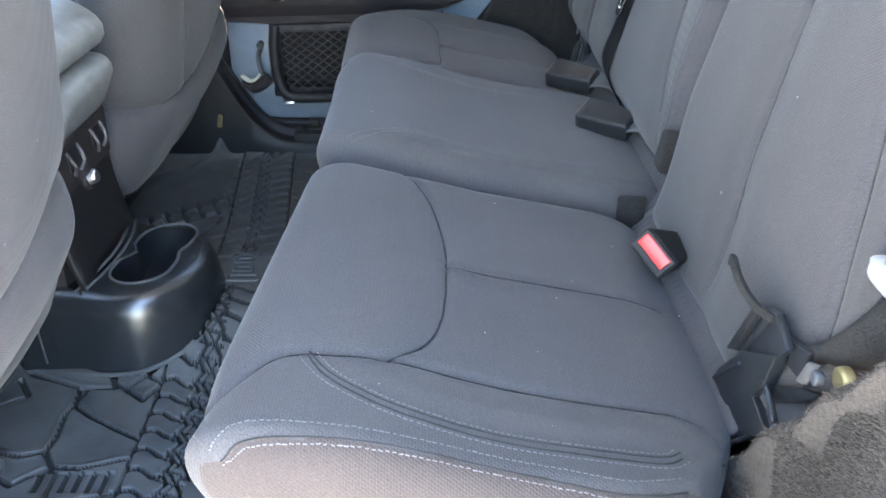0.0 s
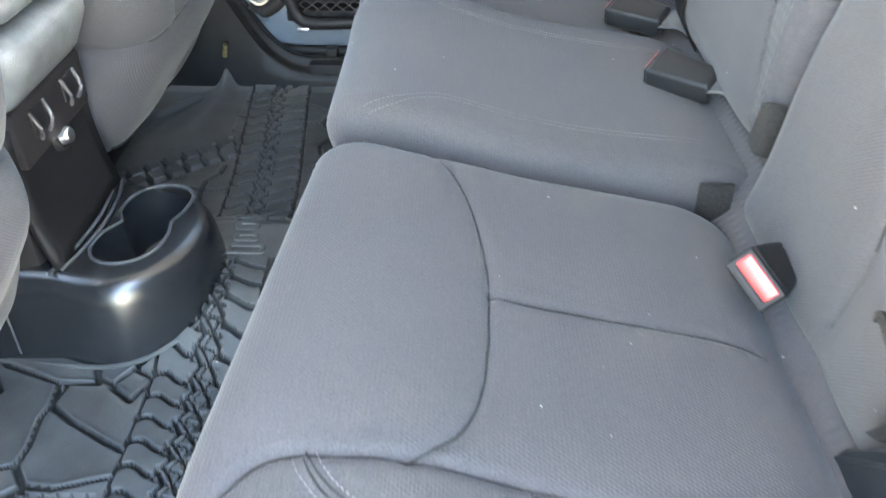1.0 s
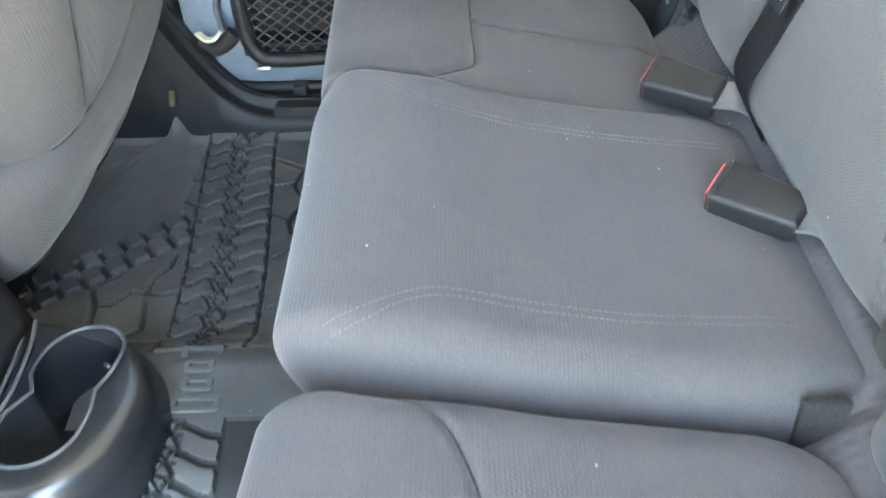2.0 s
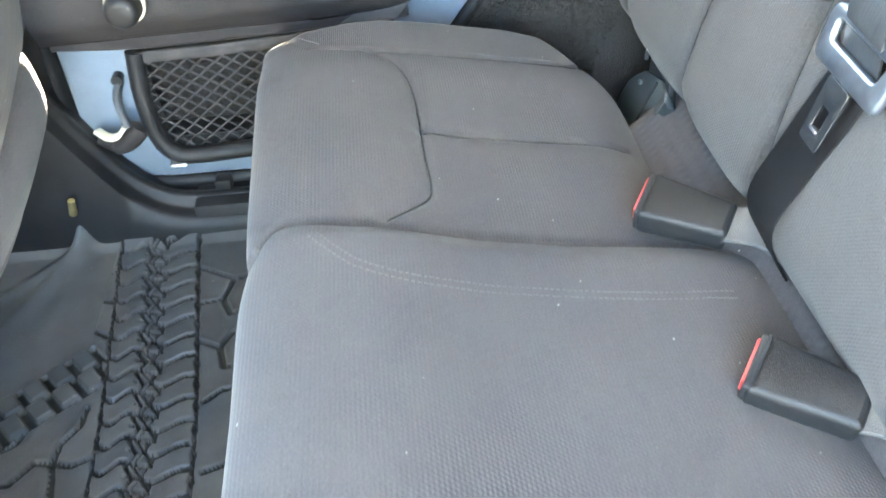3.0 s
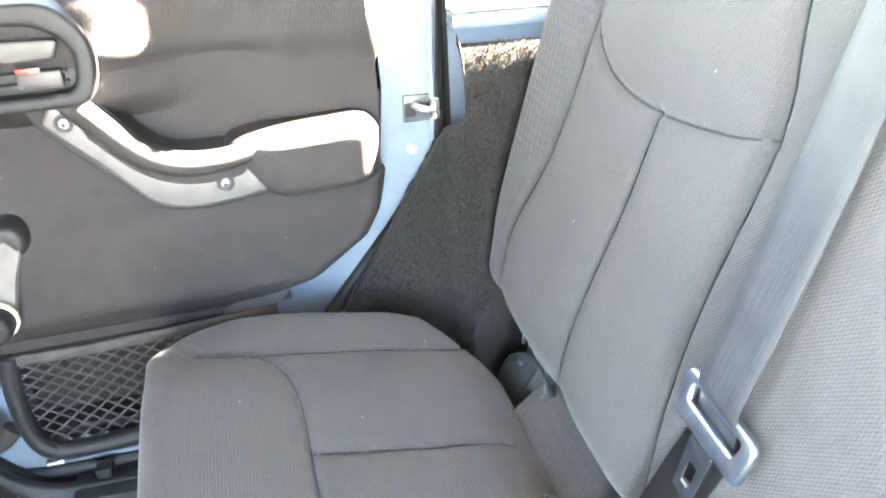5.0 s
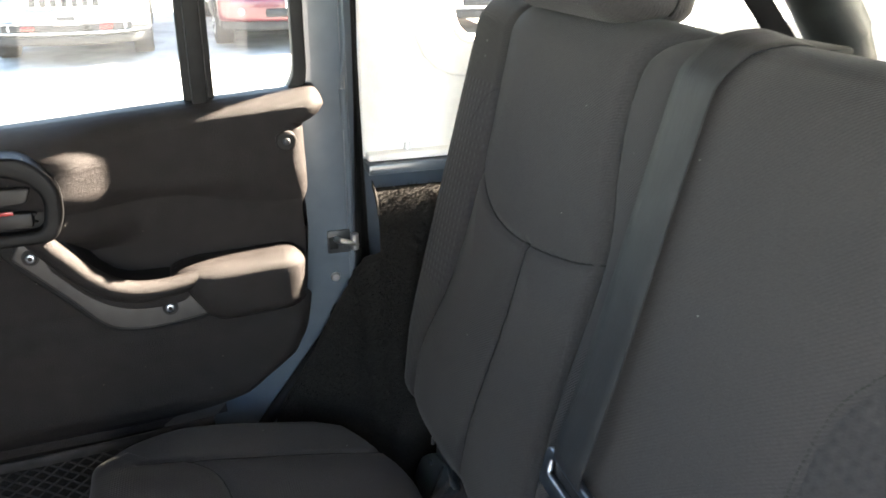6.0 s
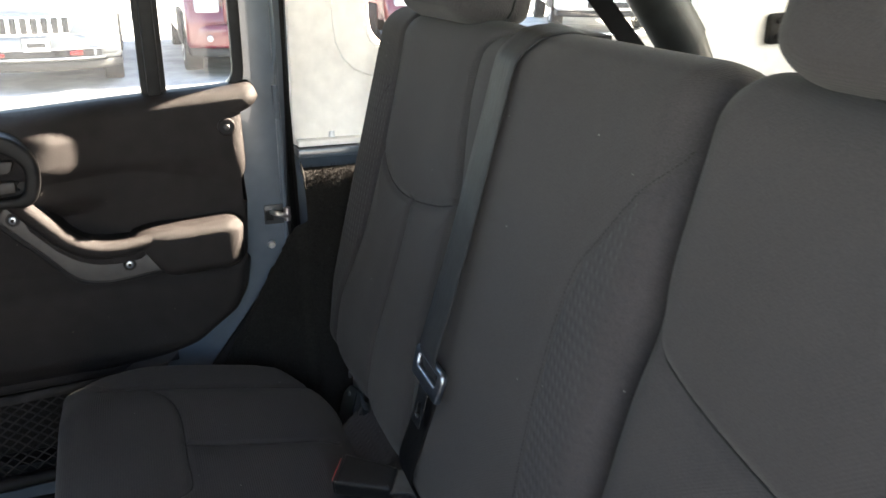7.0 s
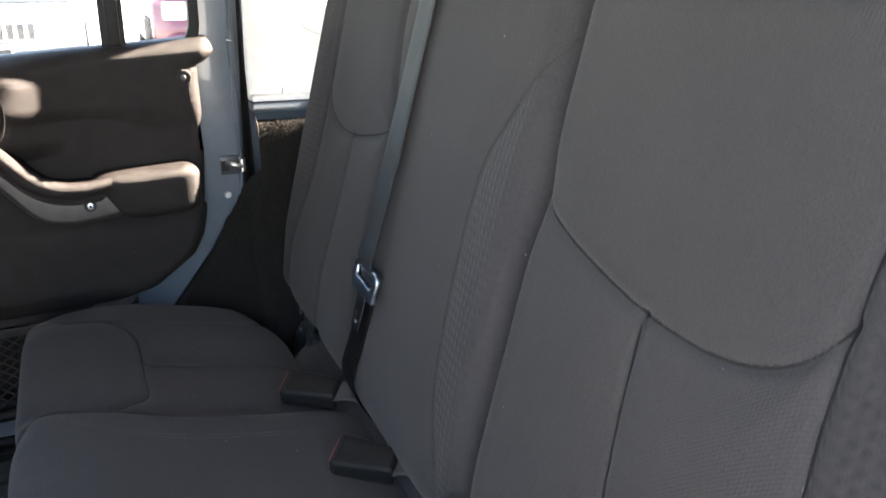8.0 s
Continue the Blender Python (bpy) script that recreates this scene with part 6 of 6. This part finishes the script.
def build_mat():
    m = thing("floor_mat", (-0.38, C, 0.0), "heavy black rubber floor mat with tyre-tread and cracked-mud relief", "floor mat")
    xs, ys = np.arange(-0.625, -0.186, 0.0013), np.arange(0.66, 1.872, 0.0013)
    gx, gy = np.meshgrid(xs, ys, indexing="ij")
    relief = mat_relief(gx, gy)
    gz = mat_z(gx, gy) + relief + 0.0006 * np.sin(gx * 31) * np.sin(gy * 23)
    nx, ny = gx.shape
    idx = np.arange(nx * ny).reshape(nx, ny)
    quads = np.stack([idx[:-1, :-1], idx[1:, :-1], idx[1:, 1:], idx[:-1, 1:]], -1).reshape(-1, 4)
    co = np.stack([gx, gy, gz], -1).reshape(-1, 3) - np.array(m.location)
    me = bpy.data.meshes.new("mat_relief")
    me.vertices.add(len(co))
    me.vertices.foreach_set("co", co.ravel())
    me.loops.add(quads.size)
    me.loops.foreach_set("vertex_index", quads.ravel().astype(np.int32))
    me.polygons.add(len(quads))
    me.polygons.foreach_set("loop_start", np.arange(0, quads.size, 4, dtype=np.int32))
    me.update(calc_edges=True)
    me.polygons.foreach_set("use_smooth", [True] * len(quads))
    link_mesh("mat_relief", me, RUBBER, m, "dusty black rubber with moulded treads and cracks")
    # the tops are scuffed and dusty; the grooves' shade is painted with darker rubber
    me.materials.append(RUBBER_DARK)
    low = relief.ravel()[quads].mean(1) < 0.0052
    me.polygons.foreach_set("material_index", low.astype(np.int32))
    v, f = sheet(lambda x, y: (x, y, float(mat_z(x, y)) - 0.006), [-0.74 + 0.02 * i for i in range(29)], [0.475 + 0.02 * i for i in range(71)])
    base = raw("mat_sheet", v, f, RUBBER_DARK, m)
    md = base.modifiers.new("thickness", "SOLIDIFY")
    md.thickness, md.offset = 0.006, -1
    # lip that hugs the console's foot
    lip = smooth_path([(-0.62, 1.040, 0.004), (-0.53, 1.034, 0.006), (-0.45, 1.024, 0.012), (-0.395, 1.042, 0.020), (-0.345, 1.092, 0.036), (-0.312, 1.17, 0.046), (-0.318, 1.245, 0.044), (-0.352, 1.30, 0.030), (-0.43, 1.325, 0.012)], 6)
    part("mat_lip", tube([(p.x, p.y, p.z + 0.002) for p in lip], 0.0035, 8), RUBBER, m)
    # a row of plain raised shapes as a badge on the hump
    for i, (w, hgt) in enumerate(((0.024, 0.056), (0.021, 0.036), (0.021, 0.036), (0.023, 0.050))):
        y = 1.215 + 0.029 * i
        x = -0.312 - 0.004 * i
        z = float(mat_z(x, y))
        ring = plate(rpoly([(x - hgt / 2, y - w / 2), (x + hgt / 2, y - w / 2), (x + hgt / 2, y + w / 2), (x - hgt / 2, y + w / 2)], 0.008), [rpoly([(x - hgt / 2 + 0.007, y - w / 2 + 0.007), (x + hgt / 2 - 0.007, y - w / 2 + 0.007), (x + hgt / 2 - 0.007, y + w / 2 - 0.007), (x - hgt / 2 + 0.007, y + w / 2 - 0.007)], 0.003)], z - 0.008, z + 0.0085, "z", bevel=0.001)
        part("badge_block", ring, RUBBER_MID, m)


build_mat()

# ---------------------------------------------------------------- vehicles outside


def body_block(pts, half, bevel=0.06):
    """A body of side profile pts (along, up), with half width, bevelled."""
    return plate(pts, [], -half, half, "y", bevel=bevel)


def nose(hw, z0, z1, front, depth, sweep, bevel=0.03):
    """A fascia that bows forward in the middle, as seen from above."""
    pts = []
    for k in range(21):
        y = hw * (-1 + k / 10)
        pts.append((front + sweep * (abs(y) / hw) ** 2.6, y))
    return plate(pts + [(depth, hw), (depth, -hw)], [], z0, z1, "z", bevel=bevel)


def suv_face(add, hw, paint):
    """Slotted grille, slim lamps and a two-tone bumper with red hooks."""
    add("fascia", nose(hw, 0.36, 0.66, -0.16, 0.5, 0.34, 0.05), paint)
    add("nose", nose(hw * 0.97, 0.64, 0.97, -0.08, 0.6, 0.36, 0.06), paint)
    gr = add("grille", nose(0.43, 0.645, 0.895, -0.112, 0.0, 0.06, 0.02), CHROME)
    for i in range(7):
        y = (i - 3) * 0.112
        x = -0.112 + 0.06 * (abs(y) / 0.43) ** 2.6
        slot = add("grille_slot", plate(rpoly([(y - 0.033, 0.685), (y + 0.033, 0.685), (y + 0.036, 0.865), (y - 0.036, 0.865)], 0.012), [], x - 0.010, x + 0.03, "x"), CAR_TRIM, "", gr)
        for k in (-1, 1):
            add("slot_bar", box(x - 0.013, x, y + k * 0.012 - 0.003, y + k * 0.012 + 0.003, 0.69, 0.86, 0.001), DARK_METAL, "", slot)
    add("lower_bumper", nose(hw * 0.99, 0.25, 0.372, -0.15, 0.5, 0.36, 0.04), CAR_TRIM, "dark lower bumper")
    intake = add("intake", nose(0.70, 0.405, 0.50, -0.172, 0.0, 0.10, 0.015), CAR_TRIM, "dark intake")
    add("intake_trim", nose(0.73, 0.392, 0.408, -0.178, 0.0, 0.10, 0.004), CHROME, "", intake)
    add("intake_trim", nose(0.73, 0.497, 0.510, -0.178, 0.0, 0.10, 0.004), CHROME, "", intake)
    for s in (-1, 1):
        add("tow_hook", box(-0.19, -0.12, s * 0.42 - 0.07, s * 0.42 + 0.07, 0.435, 0.478, 0.015), RED, "red tow hook")
        add("fog_lamp", rod((-0.10, s * 0.60, 0.455), (-0.02, s * 0.60, 0.455), 0.045, n=18, bevel=0.006), LAMP_LENS)
        add("headlamp", box(-0.01, 0.16, s * (hw - 0.27) - 0.15, s * (hw - 0.27) + 0.15, 0.80, 0.865, 0.02), LAMP_LENS)
    add("sensor", rod((-0.186, -0.22, 0.45), (-0.15, -0.22, 0.45), 0.035, n=18, bevel=0.005), SEAL)
    pl = add("number_plate", box(-0.19, -0.172, -0.155, 0.155, 0.48, 0.645, 0.006), CAR_TRIM)
    add("plate_face", box(-0.195, -0.188, -0.145, 0.145, 0.49, 0.635, 0.003), PLATE_WHITE, "white number plate", pl)
    add("plate_bar", box(-0.199, -0.194, -0.10, 0.10, 0.535, 0.585, 0.003), CAR_TRIM, "", pl)


def truck_face(add, hw, hood, paint, chrome):
    """Tall cross-bar grille with mesh, big lamps and a deep bumper."""
    add("nose", nose(hw * 0.97, 0.66, hood - 0.04, -0.06, 0.6, 0.22, 0.07), paint)
    gr = add("grille", nose(0.50, 0.70, hood - 0.06, -0.14, 0.0, 0.05, 0.04), CHROME if chrome else paint)
    zm = (0.74 + hood - 0.10) / 2
    for s in (-1, 1):
        for z0, z1 in ((0.74, zm - 0.02), (zm + 0.02, hood - 0.10)):
            w = plate(rpoly([(s * 0.03, z0), (s * 0.45, z0), (s * 0.45, z1), (s * 0.03, z1)], 0.03), [], -0.150, -0.10, "x")
            well = add("grille_mesh", w, CAR_TRIM, "", gr)
            for k in range(7):
                yy = s * (0.06 + 0.058 * k)
                add("mesh_wire", tube([(-0.153, yy, z0 + 0.01), (-0.153, yy + 0.02, z1 - 0.01)], 0.004, 4), METAL, "", well)
            for k in range(3):
                zz = z0 + (z1 - z0) * (k + 1) / 4
                add("mesh_wire", tube([(-0.153, s * 0.04, zz), (-0.153, s * 0.44, zz)], 0.004, 4), METAL, "", well)
        add("headlamp", box(-0.06, 0.18, s * 0.70 - 0.16, s * 0.70 + 0.16, 0.84, hood - 0.10, 0.04), LAMP_LENS)
        add("fog_lamp", rod((-0.16, s * 0.70, 0.53), (-0.10, s * 0.70, 0.53), 0.04, n=18, bevel=0.008), LAMP_LENS)
    b = add("bumper", nose(hw, 0.40, 0.70, -0.20, 0.5, 0.20, 0.06), CHROME if chrome else paint)
    add("lower_intake", box(-0.215, -0.19, -0.40, 0.40, 0.46, 0.56, 0.02), CAR_TRIM, "", b)
    add("valance", nose(hw * 0.97, 0.28, 0.41, -0.14, 0.5, 0.22, 0.04), CAR_TRIM)
    pl = add("number_plate", box(-0.225, -0.205, -0.155, 0.155, 0.565, 0.685, 0.006), PLATE_WHITE)
    add("plate_bar", box(-0.229, -0.224, -0.10, 0.10, 0.60, 0.65, 0.003), CAR_TRIM, "", pl)


def suv(cx, cy, gz, turn, paint, label, chrome=False, truck=False):
    """A parked car whose nose looks along local -x, then turned and placed."""
    c = thing("parked_truck" if truck else "parked_car", (cx, cy, gz), label, "pickup truck" if truck else "car", "cars in the car park")
    hw = 0.98 if truck else 0.92
    m = Matrix.Translation((cx, cy, gz)) @ pose(0, 0, 0, 0, 0, turn)
    def add(name, b, mat, lab="", parent=None):
        b.transform(m)
        return part(name, b, mat, parent or c, lab)
    hood = 1.18 if truck else 1.05
    prof = rpoly([(-0.05, 0.42), (4.6, 0.42), (4.65, hood), (1.25, hood + 0.03), (0.05, hood - 0.10), (-0.08, 0.75)], 0.10, 4)
    add("body", body_block(prof, hw, 0.07), paint)
    if truck:
        cab = rpoly([(1.1, hood - 0.02), (3.2, hood - 0.02), (3.15, hood + 0.62), (1.85, hood + 0.64)], 0.1, 4)
    else:
        cab = rpoly([(1.0, hood - 0.02), (4.6, hood - 0.02), (4.25, hood + 0.58), (1.75, hood + 0.60)], 0.12, 4)
    add("cabin", body_block(cab, hw - 0.10, 0.08), paint)
    add("windscreen", box(0, 0.02, -hw + 0.2, hw - 0.2, 0, 0.78, 0.005, m=Matrix.Translation((1.08, 0, hood + 0.03)) @ pose(0, 0, 0, 0, 50, 0)), CAR_GLASS)
    for s in (-1, 1):
        add("side_window", box(1.75, 3.0, s * (hw - 0.10) - 0.01, s * (hw - 0.10) + 0.01, hood + 0.08, hood + 0.48, 0.02), CAR_GLASS)
        add("wheel_arch", box(0.45, 1.40, s * hw - 0.03, s * hw + 0.03, 0.40, 0.86, 0.05), CAR_TRIM)
        add("mirror", box(1.35, 1.50, s * (hw + 0.12) - 0.11, s * (hw + 0.12) + 0.11, hood + 0.04, hood + 0.22, 0.04), paint)
    if truck:
        truck_face(add, hw, hood, paint, chrome)
    else:
        suv_face(add, hw, paint)
    for wx in (0.95, 3.85):
        for s in (-1, 1):
            q = m @ Vector((wx, s * (hw - 0.12), 0.37))
            ax = (m.to_3x3() @ Vector((0, 1, 0)))
            wh = part("wheel", rod(q - ax * 0.12, q + ax * 0.12, 0.37, n=32, bevel=0.04), TYRE, c, "black tyre")
            part("rim", rod(q - ax * 0.127, q + ax * 0.127, 0.235, n=24, bevel=0.02), METAL, wh)
            for k in range(5):
                a = 2 * math.pi * k / 5
                part("spoke_gap", rod(q + (m.to_3x3() @ Vector((0.15 * math.cos(a), 0, 0.15 * math.sin(a)))) - ax * 0.131, q + (m.to_3x3() @ Vector((0.15 * math.cos(a), 0, 0.15 * math.sin(a)))) + ax * 0.131, 0.045, n=10), SEAL, wh)
    return c


suv(-0.99, 11.6, ground_height(12.4), 90, CAR_GREY, "silver grey off-road car facing the window, nose in sun")
suv(1.72, 12.0, ground_height(12.9), 90, CAR_RED, "dark cherry red pickup truck with a mesh grille", truck=True)
suv(4.55, 12.5, ground_height(13), 90, CAR_RED, "cherry red pickup truck with a chrome bumper", chrome=True, truck=True)
suv(8.75, 15.0, ground_height(16), 70, CAR_WHITE, "white pickup truck parked at an angle", truck=True)
